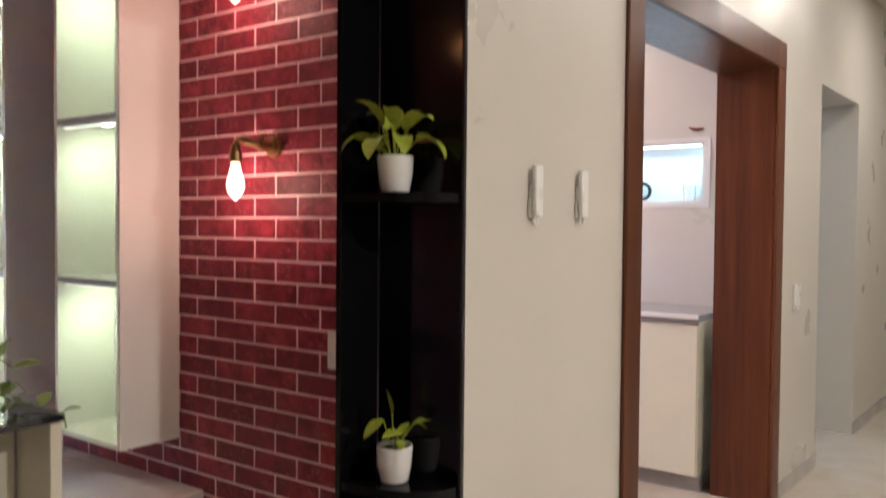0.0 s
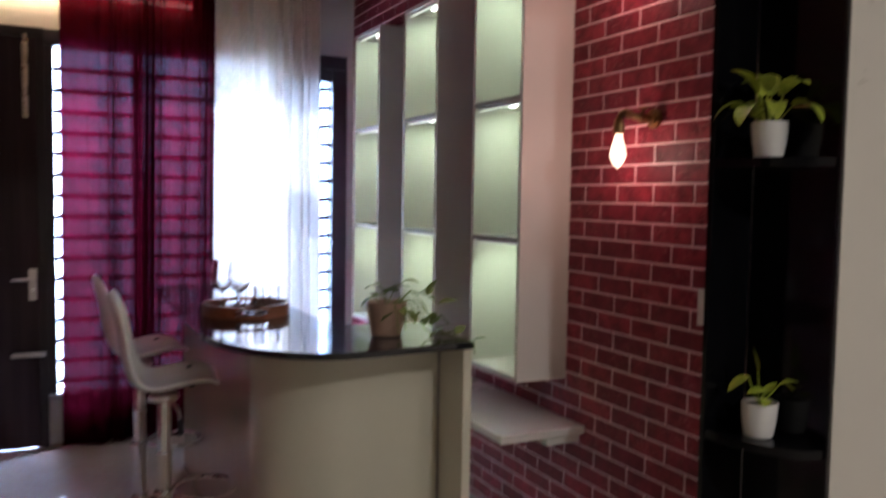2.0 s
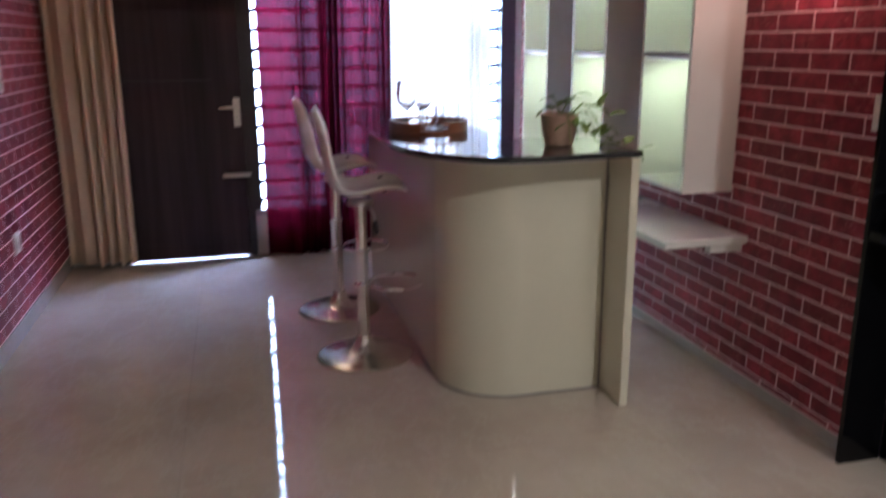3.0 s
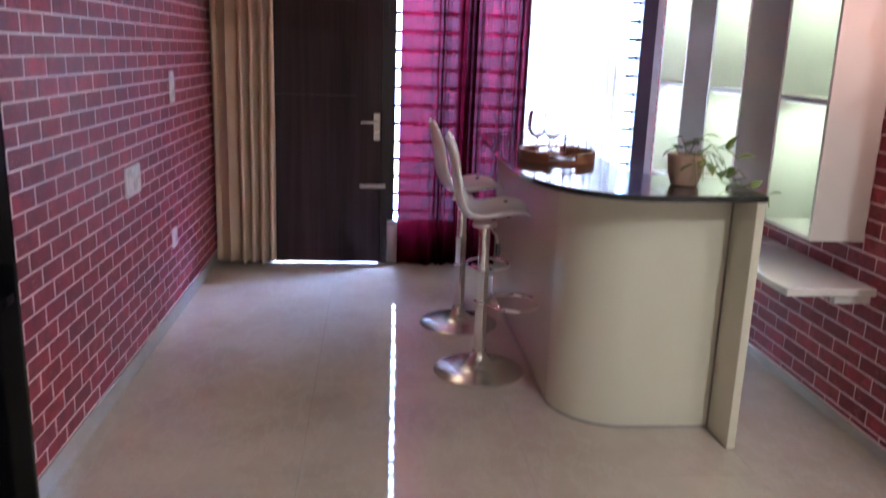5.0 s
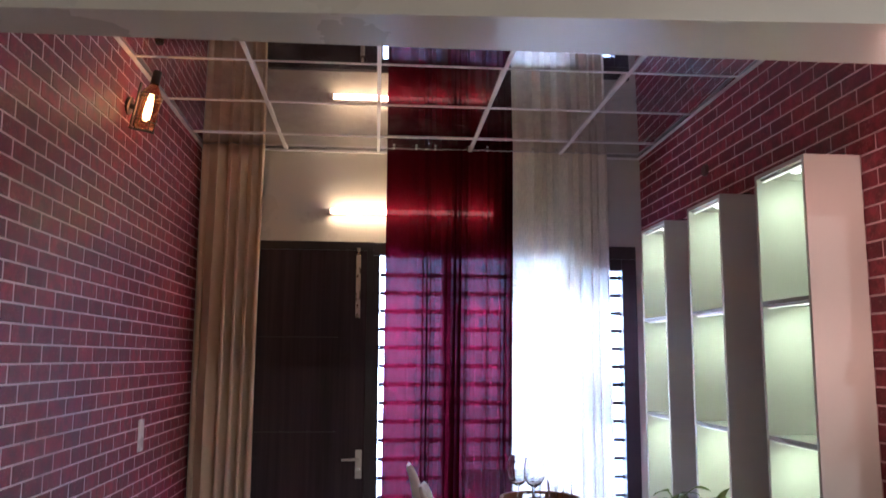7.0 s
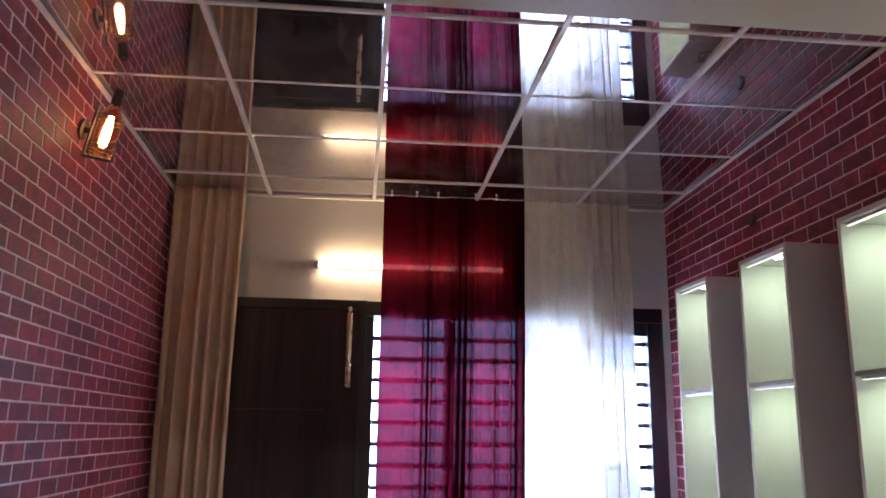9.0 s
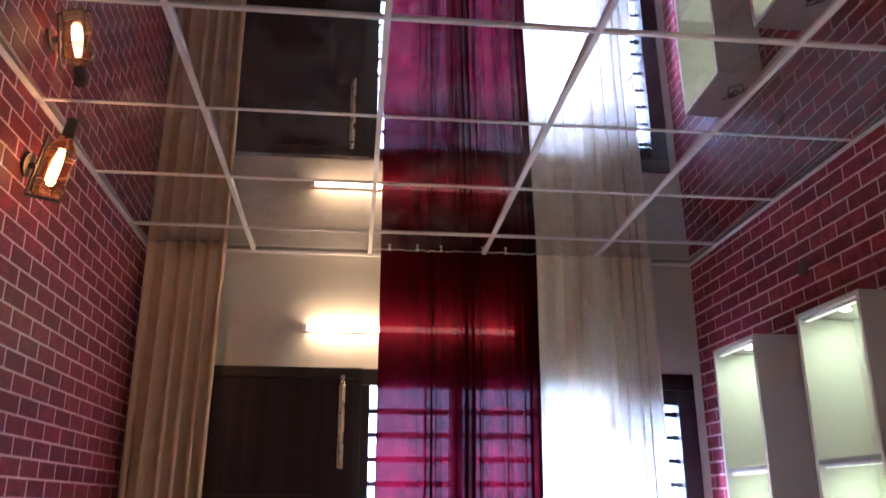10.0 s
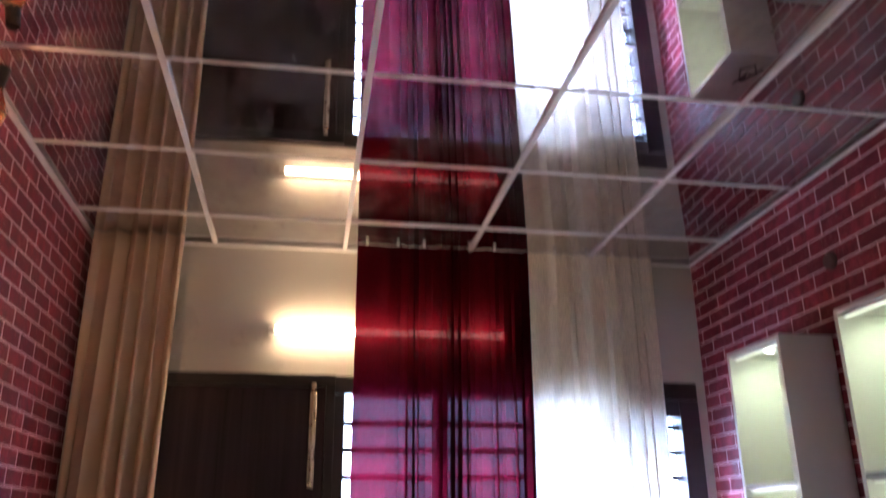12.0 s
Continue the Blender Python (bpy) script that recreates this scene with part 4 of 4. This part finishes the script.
# ---- black corner shelves at the pillars ----
def corner_shelf(side, xe, xw):
    """side +1: open towards -x. xe: the free edge of the back panel, xw: the wall side."""
    c = thing("corner_shelf", (xw, YB1, 0), "black gloss corner shelf unit with rounded shelves beside the opening", "corner shelf", "black corner shelves at the opening")
    w, d, h = abs(xw - xe), YB1 - 1.378, ZB - 0.003
    s = -side
    x = lambda a: s * a
    part("back_panel", boxes([(min(x(0), x(w)), max(x(0), x(w)), 0.0, 0.018, 0, h)], 0.002), M_BLACK, c)
    part("side_panel", boxes([(min(x(-0.018), x(0)), max(x(-0.018), x(0)), -d - 0.003, -0.001, 0, h)], 0.002), M_BLACK, c)
    bm = bmesh.new()
    tube(bm, [(x(-0.009), -d - 0.004, 0.0), (x(-0.009), -d - 0.004, h)], 0.006, 12)
    part("edge_trim", bm, M_TRIM, c, "polished black rounded edge", True)
    for z0, z1 in ((0.752, 0.778), (1.530, 1.556), (h - 0.045, h - 0.001)):
        pts = [(x(0.001), -0.001), (x(w - 0.004), -0.001), (x(w - 0.004), -0.02)]
        pts += [(x((w - 0.004) * math.cos(radians(a))), -0.02 - (d - 0.025) * math.sin(radians(a))) for a in range(6, 88, 6)] + [(x(0.001), -d + 0.004)]
        bm = bmesh.new()
        prism(bm, pts if s < 0 else pts[::-1], z0, z1, 0.002)
        part("shelf", bm, M_BLACK, c)
    return c


corner_shelf(1, 1.552, 1.708)
corner_shelf(-1, -1.185, -1.372)


def white_pot_plant(at, name, label, kind):
    p = thing(name, at, label, "potted plant")
    bm = bmesh.new()
    lathe(bm, [(0.0, 0.0), (0.034, 0.0), (0.038, 0.003), (0.0455, 0.042), (0.049, 0.085), (0.049, 0.098), (0.046, 0.099), (0.043, 0.086), (0.0, 0.086)], 32)
    part("pot", bm, M_CERAMIC, p, "white tapered ceramic pot", True)
    bm = bmesh.new()
    lathe(bm, [(0.0435, 0.087), (0.02, 0.090), (0.0, 0.091)], 18)
    part("soil", bm, M_SOIL, p, "", True)
    r = random.Random(8)
    if kind == "lily":
        outer = [(k * 45 + 12, r.uniform(0.55, 1.0), r.uniform(0.050, 0.065), r.uniform(0.100, 0.118), r.uniform(1.8, 2.5)) for k in range(8)]
        inner = [(k * 60 + 35, r.uniform(1.5, 3.2), r.uniform(0.050, 0.080), r.uniform(0.085, 0.105), r.uniform(1.2, 1.9)) for k in range(6)]
        for turn_deg, lift, stem, length, droop in outer + inner:
            a = radians(turn_deg + r.uniform(-12, 12))
            way = Vector((math.cos(a), math.sin(a), lift)).normalized()
            b = Vector((0.012 * math.cos(a), 0.012 * math.sin(a), 0.088))
            tip = b + way * stem + Vector((0, 0, 0.022))
            bm = bmesh.new()
            leaf(bm, tip, way, length, r.uniform(0.058, 0.076), droop, 0.30, 7, r.uniform(-0.3, 0.3))
            tube(bm, [b, tip], 0.0018, 5)
            part("leaf", bm, M_LEAF, p, "", True)
        bm = bmesh.new()
        leaf(bm, (0.062, -0.072, 0.140), (0.45, -0.55, -0.15), 0.085, 0.046, 2.4, 0.3, 6)
        tube(bm, [(0.01, -0.01, 0.088), (0.035, -0.040, 0.138), (0.062, -0.072, 0.140)], 0.0018, 5)
        part("leaf", bm, M_BROWNLEAF, p, "withered yellow-brown leaf", True)
    else:
        for b, w, l, wd in (((-0.03, 0.01, 0.15), (-0.6, 0.3, -0.25), 0.065, 0.046), ((-0.01, 0.0, 0.16), (-0.1, 0.1, 0.95), 0.062, 0.030), ((0.01, -0.01, 0.12), (-0.35, 0.1, 0.1), 0.055, 0.040),
                            ((0.03, -0.03, 0.135), (0.5, -0.5, 0.45), 0.065, 0.036), ((0.04, -0.03, 0.14), (0.45, -0.45, -0.3), 0.055, 0.028), ((0.0, -0.02, 0.105), (-0.4, -0.3, 0.1), 0.045, 0.032), ((0.015, 0, 0.11), (0.4, 0.0, 0.5), 0.05, 0.026)):
            bm = bmesh.new()
            b = (b[0] * 1.15, b[1] * 1.15, 0.09 + (b[2] - 0.09) * 1.35)
            leaf(bm, b, w, l * 1.15, wd * 1.15, 0.7, 0.2, 5, r.uniform(-0.4, 0.4))
            tube(bm, [(0, 0, 0.088), (b[0] * 0.5, b[1] * 0.5, 0.12), b], 0.0018, 5)
            part("leaf", bm, M_LEAF, p, "", True)


white_pot_plant((1.640, 1.545, 1.557), "potted_lily", "leafy yellow-green plant in a white ceramic pot", "lily")
white_pot_plant((1.645, 1.545, 0.779), "potted_pothos", "sparse young pothos in a white ceramic pot", "pothos")

# ---- wall lamps ----
def pipe_sconce(y, z):
    """y, z: the wall flange."""
    s = thing("pipe_wall_lamp", (XR - 0.003, y, z), "antique brass pipe wall lamp with a lit filament bulb", "wall lamp", "pipe lamps on the brick wall")
    bm = bmesh.new()
    tube(bm, [(0, 0, 0), (-0.010, 0, 0)], 0.032, 20)
    tube(bm, [(-0.010, 0, 0), (-0.020, 0, 0)], 0.020, 16)
    part("flange", bm, M_BRASS, s, "", True)
    bm = bmesh.new()
    tube(bm, [(-0.015, 0, 0), (-0.066, 0, 0.0), (-0.079, 0.006, 0.004), (-0.084, 0.022, 0.010), (-0.084, 0.040, 0.018), (-0.084, 0.058, 0.020), (-0.084, 0.073, 0.012), (-0.084, 0.078, -0.006), (-0.084, 0.078, -0.016)], 0.0105, 12)
    part("arm", bm, M_BRASS, s, "", True)
    for p, q, r in (((-0.040, 0, 0), (-0.062, 0, 0), 0.016), ((-0.084, 0.024, 0.010), (-0.084, 0.044, 0.019), 0.015), ((-0.084, 0.078, 0.002), (-0.084, 0.078, -0.016), 0.015)):
        bm = bmesh.new()
        tube(bm, [p, q], r, 12)
        part("coupling", bm, M_BRASS, s, "", True)
    bm = bmesh.new()
    tube(bm, [(-0.050, 0, 0.0), (-0.050, 0, 0.028)], 0.005, 8)
    ring(bm, (-0.050, 0, 0.031), 0.013, 0.0035, 18, 6)
    part("valve_wheel", bm, M_BRASS, s, "", True)
    bm = bmesh.new()
    lathe(bm, [(0.0, -0.014), (0.017, -0.014), (0.019, -0.02), (0.019, -0.048), (0.0, -0.048)], 16, (-0.084, 0.078, 0))
    part("socket", bm, M_BRASS, s, "", True)
    bm = bmesh.new()
    lathe(bm, [(0.0, -0.049), (0.013, -0.049), (0.014, -0.060), (0.020, -0.082), (0.026, -0.106), (0.0265, -0.122), (0.021, -0.138), (0.011, -0.152), (0.003, -0.160), (0.0, -0.161)], 20, (-0.084, 0.078, 0))
    b = part("bulb", bm, M_FILAMENT, s, "glowing teardrop filament bulb", True)
    b.visible_shadow = False
    lamp("bulb_glow", "POINT", pose(XR - 0.087, y + 0.078, z - 0.115), 2.2, (1.0, 0.54, 0.42), 0.026)


pipe_sconce(1.992, 2.276)
pipe_sconce(1.988, 1.700)

lan = thing("bottle_wall_lamp", (XL + 0.003, 3.365, 2.722), "amber glass bottle wall lamp in a black iron cage, lit", "wall lamp")
lan.rotation_euler = (0, radians(11), 0)      # hangs a little tipped from its plate
bx = 0.092
bm = bmesh.new()
tube(bm, [(0, 0, 0), (0.012, 0, 0)], 0.042, 24)
tube(bm, [(0.012, 0, 0), (0.034, 0, 0)], 0.012, 12)
part("wall_plate", bm, M_IRON, lan, "", True)
bm = bmesh.new()
box(bm, 0.030, 0.037, -0.010, 0.010, -0.0975, 0.118, 0.001)
box(bm, 0.030, bx + 0.050, -0.012, 0.012, -0.104, -0.097, 0.001)
part("bracket", bm, M_IRON, lan)
for z in (-0.060, -0.045, 0.052, 0.066):
    bm = bmesh.new()
    ring(bm, (bx, 0, z), 0.0500, 0.0022, 28, 6)
    part("cage_ring", bm, M_IRON, lan, "", True)
for k in range(4):
    a = math.pi / 4 + k * math.pi / 2
    bm = bmesh.new()
    tube(bm, [(bx + 0.0500 * math.cos(a), 0.0500 * math.sin(a), -0.097), (bx + 0.0500 * math.cos(a), 0.0500 * math.sin(a), 0.068)], 0.0022, 6)
    part("cage_bar", bm, M_IRON, lan, "", True)
bm = bmesh.new()
lathe(bm, [(0.0, -0.095), (0.041, -0.095), (0.0455, -0.088), (0.0455, 0.060), (0.039, 0.085), (0.022, 0.112), (0.018, 0.122), (0.018, 0.134)], 28, (bx, 0, 0))
g = part("bottle", bm, M_AMBER, lan, "amber glass bottle shade", True)
g.visible_shadow = False
bm = bmesh.new()
lathe(bm, [(0.0195, 0.124), (0.0205, 0.130), (0.0195, 0.185), (0.017, 0.188), (0.0, 0.188)], 20, (bx, 0, 0))
part("cap", bm, M_IRON, lan, "black bottle cap", True)
bm = bmesh.new()
lathe(bm, [(0.0, -0.056), (0.009, -0.053), (0.015, -0.042), (0.0165, -0.015), (0.015, 0.025), (0.012, 0.052), (0.009, 0.074), (0.0, 0.075)], 20, (bx, 0, 0))
b = part("bulb", bm, M_AMBERGLOW, lan, "glowing amber bulb", True)
b.visible_shadow = False
lamp("lantern_glow", "POINT", pose(XL + 0.003 + bx, 3.365, 2.72), 1.7, (1.0, 0.38, 0.14), 0.012)

# ---- switches, sockets, remotes ----
def wall_plate(name, at, w, h, face, label, rows):
    """face: +1 on the left wall (towards +x), -1 on the right wall."""
    e = thing(name, at, label, name.replace("_", " "))
    part("plate", boxes([(0, face * 0.009, -w / 2, w / 2, -h / 2, h / 2)], 0.002), M_SWITCH, e)
    for y, z, a, b in rows:
        part("rocker", boxes([(face * 0.0092, face * 0.013, y - a / 2, y + a / 2, z - b / 2, z + b / 2)], 0.001), M_SWITCH, e)
    return e


wall_plate("light_switch", (XL, 3.855, 1.198), 0.075, 0.155, 1, "tall white switch plate on the brick wall", [(0, 0.035, 0.045, 0.05), (0, -0.035, 0.045, 0.05)])
e = wall_plate("power_socket", (XL, 3.10, 0.836), 0.205, 0.125, 1, "wide white socket plate on the brick wall", [(-0.055, 0, 0.06, 0.08), (0.02, 0, 0.035, 0.08), (0.065, 0, 0.035, 0.08)])
e = wall_plate("power_socket", (XL, 3.765, 0.432), 0.090, 0.100, 1, "small white socket plate on the brick wall", [(0, 0, 0.05, 0.06)])
wall_plate("light_switch", (XR, 1.728, 1.118), 0.075, 0.11, -1, "white switch plate beside the black shelf unit", [(0, 0, 0.04, 0.06)])

for off in (0.325, 0.60):
    r = thing("remote_control", (0, 0, 0), "white air conditioner remote in a wall holder", "remote control", "remotes on the hall wall")
    r.matrix_world = turn @ pose(off, -0.001, 1.50)
    part("holder", boxes([(-0.022, 0.022, -0.012, 0.0, -0.004, 0.050)], 0.003), M_SWITCH, r, "white wall holder")
    part("body", boxes([(-0.021, 0.021, -0.029, -0.0125, 0.000, 0.150)], 0.004), M_SWITCH, r, "", True)
    part("spacer", boxes([(-0.016, 0.016, -0.0122, 0.0, 0.052, 0.100)], 0.002), M_SWITCH, r)
    bm = bmesh.new()
    tube(bm, [(-0.012, -0.014, 0.0), (-0.010, -0.016, -0.016), (0.0, -0.018, -0.024), (0.010, -0.016, -0.016), (0.012, -0.014, 0.0)], 0.0035, 8)
    part("hanging_loop", bm, M_SWITCH, r, "white hanging loop", True)
sw = thing("light_switch", (0, 0, 0), "white switch plate on the hall wall", "light switch")
sw.matrix_world = turn @ pose(3.12, -0.001, 1.085)
part("plate", boxes([(-0.06, 0.06, -0.010, 0, -0.075, 0.075)], 0.002), M_SWITCH, sw)
for rx in (-0.025, 0.025):
    part("rocker", boxes([(rx - 0.02, rx + 0.02, -0.014, -0.0102, -0.045, 0.045)], 0.001), M_SWITCH, sw)

bm = bmesh.new()
tube(bm, [(0, 0, 0), (-0.012, 0, 0), (-0.018, 0, 0)], 0.03, 20, [0.034, 0.034, 0.028])
tagged(part("junction_cap", bm, M_CAP, None, "", True), "round brown junction cap on the brick wall", "junction cap").location = (XR - 0.003, 3.816, 2.597)

# ---- hall downlights ----
for hx, hy, _ in HALL_LAMPS:
    d = thing("downlight", (hx, hy, ZH), "round recessed ceiling downlight, lit", "ceiling light", "hall downlights")
    bm = bmesh.new()
    ring(bm, (0, 0, -0.006), 0.095, 0.010, 32, 8)
    part("trim_ring", bm, M_SWITCH, d, "", True)
    bm = bmesh.new()
    lathe(bm, [(0.0, -0.006), (0.086, -0.006), (0.086, -0.001), (0.0, -0.001)], 28)
    part("diffuser", bm, M_PANEL, d, "glowing diffuser", True)
# Unseen housings added above the kitchen and passage lamps.
for kx, ky in ((3.6, 2.9), (6.3, 2.4)):
    d = thing("ceiling_panel_light", (kx, ky, 2.90), "round white ceiling panel light, lit, added out of view", "ceiling light")
    bm = bmesh.new()
    lathe(bm, [(0.0, -0.03), (0.26, -0.03), (0.27, -0.02), (0.27, 0.0), (0.0, 0.0)], 32)
    part("housing", bm, M_SWITCH, d, "", True)

# ---- kitchen seen through the opening ----
kc = thing("kitchen_counter", (4.65, 2.9, 0), "cream gloss kitchen base cabinets", "kitchen cabinet")
part("plinth", boxes([(-0.24, 0.29, -1.28, 1.6, 0, 0.09)]), M_EDGE, kc)
part("carcass", boxes([(-0.278, 0.29, -1.28, 1.6, 0.09, 0.950)]), M_CREAM, kc)
for k in range(5):
    y0 = -1.28 + k * 0.575
    part("cabinet_door", boxes([(-0.298, -0.280, y0 + 0.003, y0 + 0.572, 0.095, 0.935)], 0.002), M_CREAM, kc)
kt = thing("kitchen_worktop", (4.65, 2.9, 0.916), "grey granite kitchen worktop with a pale strip as its edge reflection", "worktop")
part("slab", boxes([(-0.315, 0.295, -1.29, 1.6, 0.036, 0.074)], 0.003), M_GRANITE, kt)
# White laminate strip stands in for window light reflected along the polished edge.
part("edge_glint", boxes([(-0.325, -0.316, -1.29, 1.6, 0.052, 0.080)], 0.004), M_LAM, kt, "pale strip painted as the reflection along the polished edge")
niche = thing("display_niche", (4.95, 2.27, 1.635), "white display niche with cool blue light in the kitchen wall", "niche", "", "structure")
part("lining", boxes([(0.119, 0.135, -0.48, 0.48, -0.002, 0.372), (0.0, 0.118, -0.48, -0.466, 0, 0.37), (0.0, 0.118, 0.466, 0.48, 0, 0.37), (0.0, 0.118, -0.465, 0.465, 0, 0.012), (0.0, 0.118, -0.465, 0.465, 0.358, 0.37)]), M_LAM, niche)
part("frame", boxes([(-0.012, -0.001, -0.515, 0.515, -0.035, 0.0), (-0.012, -0.001, -0.515, 0.515, 0.37, 0.400), (-0.012, -0.001, -0.515, -0.481, 0.001, 0.369), (-0.012, -0.001, 0.481, 0.515, 0.001, 0.369)]), M_LAM, niche)
part("led_strip", boxes([(0.012, 0.024, -0.45, 0.45, 0.348, 0.357)]), M_NICHE, niche, "cool blue light strip")
lamp("niche_led_glow", "AREA", pose(4.975, 2.27, 1.975, 0, 20, 0), 4.5, (0.33, 0.76, 1.0), 0.02, 0.9)

bike = thing("model_motorcycle", (5.01, 2.295, 1.648), "small dark model motorcycle standing in the niche", "model motorcycle")
for yy in (-0.055, 0.055):
    bm = bmesh.new()
    ring(bm, (0, yy, 0.042), 0.034, 0.008, 24, 8, "x")
    wheel = part("wheel", bm, M_DARK, bike, "", True)
    bm = bmesh.new()
    for k in range(6):
        a = k * math.pi / 3
        tube(bm, [(0, yy, 0.042), (0, yy + 0.032 * math.cos(a), 0.042 + 0.032 * math.sin(a))], 0.0015, 5)
    part("spokes", bm, M_STEEL, wheel, "", True)
bm = bmesh.new()
box(bm, -0.012, 0.012, -0.035, 0.03, 0.045, 0.085, 0.006)
tube(bm, [(0, -0.03, 0.09), (0, 0.0, 0.112), (0, 0.03, 0.10)], 0.012, 10, [0.008, 0.014, 0.010])
tube(bm, [(0, 0.02, 0.10), (0, 0.075, 0.112)], 0.007, 8)
tube(bm, [(0, -0.055, 0.042), (0, -0.028, 0.115)], 0.003, 6)
tube(bm, [(0.0, 0.055, 0.042), (0, 0.01, 0.06)], 0.003, 6)
tube(bm, [(-0.035, -0.022, 0.128), (0, -0.028, 0.118), (0.035, -0.022, 0.128)], 0.003, 6)
part("body", bm, M_DARK, bike, "", True)
bike.scale = (1.4, 1.45, 1.5)
bm = bmesh.new()
lathe(bm, [(0.0, 0.0), (0.035, 0.0), (0.040, 0.095), (0.037, 0.095), (0.033, 0.006), (0.0, 0.006)], 24)
cup = thing("glass_jar", (5.01, 1.905, 1.648), "clear glass jar standing in the niche", "jar")
part("glass", bm, M_GLASS, cup, "", True)
bm = bmesh.new()
tube(bm, [(4.944, 1.80, 2.09), (4.930, 1.83, 2.082), (4.925, 1.86, 2.088), (4.93, 1.89, 2.098)], 0.006, 8, [0.004, 0.010, 0.008, 0.003])
bm2 = part("wall_ornament", bm, M_TRAY, None, "", True)
tagged(bm2, "small reddish-brown wooden ornament above the niche", "ornament")

# ---- floor tiles ----
def floor_tiles():
    size, gap = 0.80, 0.0002
    cache = {}
    y = 0.45 - size * 6
    while y < YE:
        x = 0.29 - size * 5
        while x < X1:
            a0, a1, b0, b1 = max(x, X0), min(x + size, X1), max(y, Y0), min(y + size, YE + 0.16)
            key = (round(a1 - a0, 3), round(b1 - b0, 3))
            if key[0] > 0.01 and key[1] > 0.01:
                if key not in cache:
                    bm = bmesh.new()
                    w, h = key[0] / 2 - gap, key[1] / 2 - gap
                    lo = [bm.verts.new((sx * w, sy * h, -0.004)) for sx, sy in ((-1, -1), (1, -1), (1, 1), (-1, 1))]
                    hi = [bm.verts.new((sx * (w - 0.0004), sy * (h - 0.0004), 0.0)) for sx, sy in ((-1, -1), (1, -1), (1, 1), (-1, 1))]
                    bm.faces.new(hi)
                    for i in range(4):
                        bm.faces.new((lo[i], lo[(i + 1) % 4], hi[(i + 1) % 4], hi[i]))
                    me = bpy.data.meshes.new("tile")
                    bm.to_mesh(me)
                    bm.free()
                    me.materials.append(M_FLOOR)
                    cache[key] = me
                ob = new("tile", cache[key])
                ob.parent = floor_bed
                ob.location = ((a0 + a1) / 2, (b0 + b1) / 2, 0)
            x += size
        y += size


floor_tiles()

# ---- bricks on the two walls ----
PROUD = 0.0018


def brick_rows(length, rowh, z_ref, y_ref, y0, y1, z0, z1):
    k = math.floor((z0 - z_ref) / rowh)
    while z_ref + k * rowh < z1:
        a, b = max(z_ref + k * rowh, z0), min(z_ref + (k + 1) * rowh, z1)
        y = y_ref + (k % 2) * length / 2
        y -= math.ceil((y - y0) / length) * length
        while y < y1:
            c, d = max(y, y0), min(y + length, y1)
            if d - c > 0.02 and b - a > 0.015:
                yield c, d, a, b
            y += length
        k += 1


def brick_shape(w, h, face):
    jy, jz, ch = (0.0064, 0.0034, 0.0016) if face > 0 else (0.0036, 0.0034, 0.0016)      # half joints
    wob = lambda: random.uniform(-0.0014, 0.0014)
    o = [(0, s * (w / 2 - jy), t * (h / 2 - jz)) for s, t in ((-1, -1), (1, -1), (1, 1), (-1, 1))]
    i = [(face * PROUD, s * (w / 2 - jy - ch) + wob(), t * (h / 2 - jz - ch) + wob()) for s, t in ((-1, -1), (1, -1), (1, 1), (-1, 1))]
    faces = [(4, 5, 6, 7)] + [(k, (k + 1) % 4, 4 + (k + 1) % 4, 4 + k) for k in range(4)]
    return o + i, [f if face > 0 else f[::-1] for f in faces]


def brick_wall(wall, x, face, length, z_ref, y_ref, y0, y1, z0, z1, near):
    cache, verts, faces, count = {}, [], [], 0
    for c, d, a, b in brick_rows(length, 0.0644, z_ref, y_ref, y0, y1, z0, z1):
        w, h, cy, cz = round(d - c, 3), round(b - a, 3), (c + d) / 2, (a + b) / 2
        v, f = brick_shape(w, h, face)
        if near[0] <= cy <= near[1] and near[2] <= cz <= near[3] and count < 300:
            key = (w, h, random.randrange(5))
            if key not in cache:
                me = bpy.data.meshes.new("brick")
                me.from_pydata(v, [], f)
                me.materials.append(M_BRICK)
                cache[key] = me
            ob = new("brick", cache[key])
            ob.parent = wall
            ob.location = (x, cy, cz)
            count += 1
        else:
            n = len(verts)
            verts += [(x + p[0], cy + p[1], cz + p[2]) for p in v]
            faces += [tuple(n + q for q in g) for g in f]
    me = bpy.data.meshes.new("brick_field")
    me.from_pydata(verts, [], faces)
    me.materials.append(M_BRICKS)
    ob = new("brick_field", me)
    ob.parent = wall
    tagged(ob, "", "", "", "stuff")


brick_wall(wall_right, XR + 0.0018, -1, 0.186, 2.327, 1.804, YB1 + 0.021, YE - 0.001, 0.047, ZC + 0.022, (1.6, 2.9, 0, 2.95))
brick_wall(wall_left, XL - 0.0018, 1, 0.168, 1.557, 2.450, YB1 + 0.021, YE - 0.001, 0.084, ZC + 0.022, (1.6, 2.75, 0, 2.95))
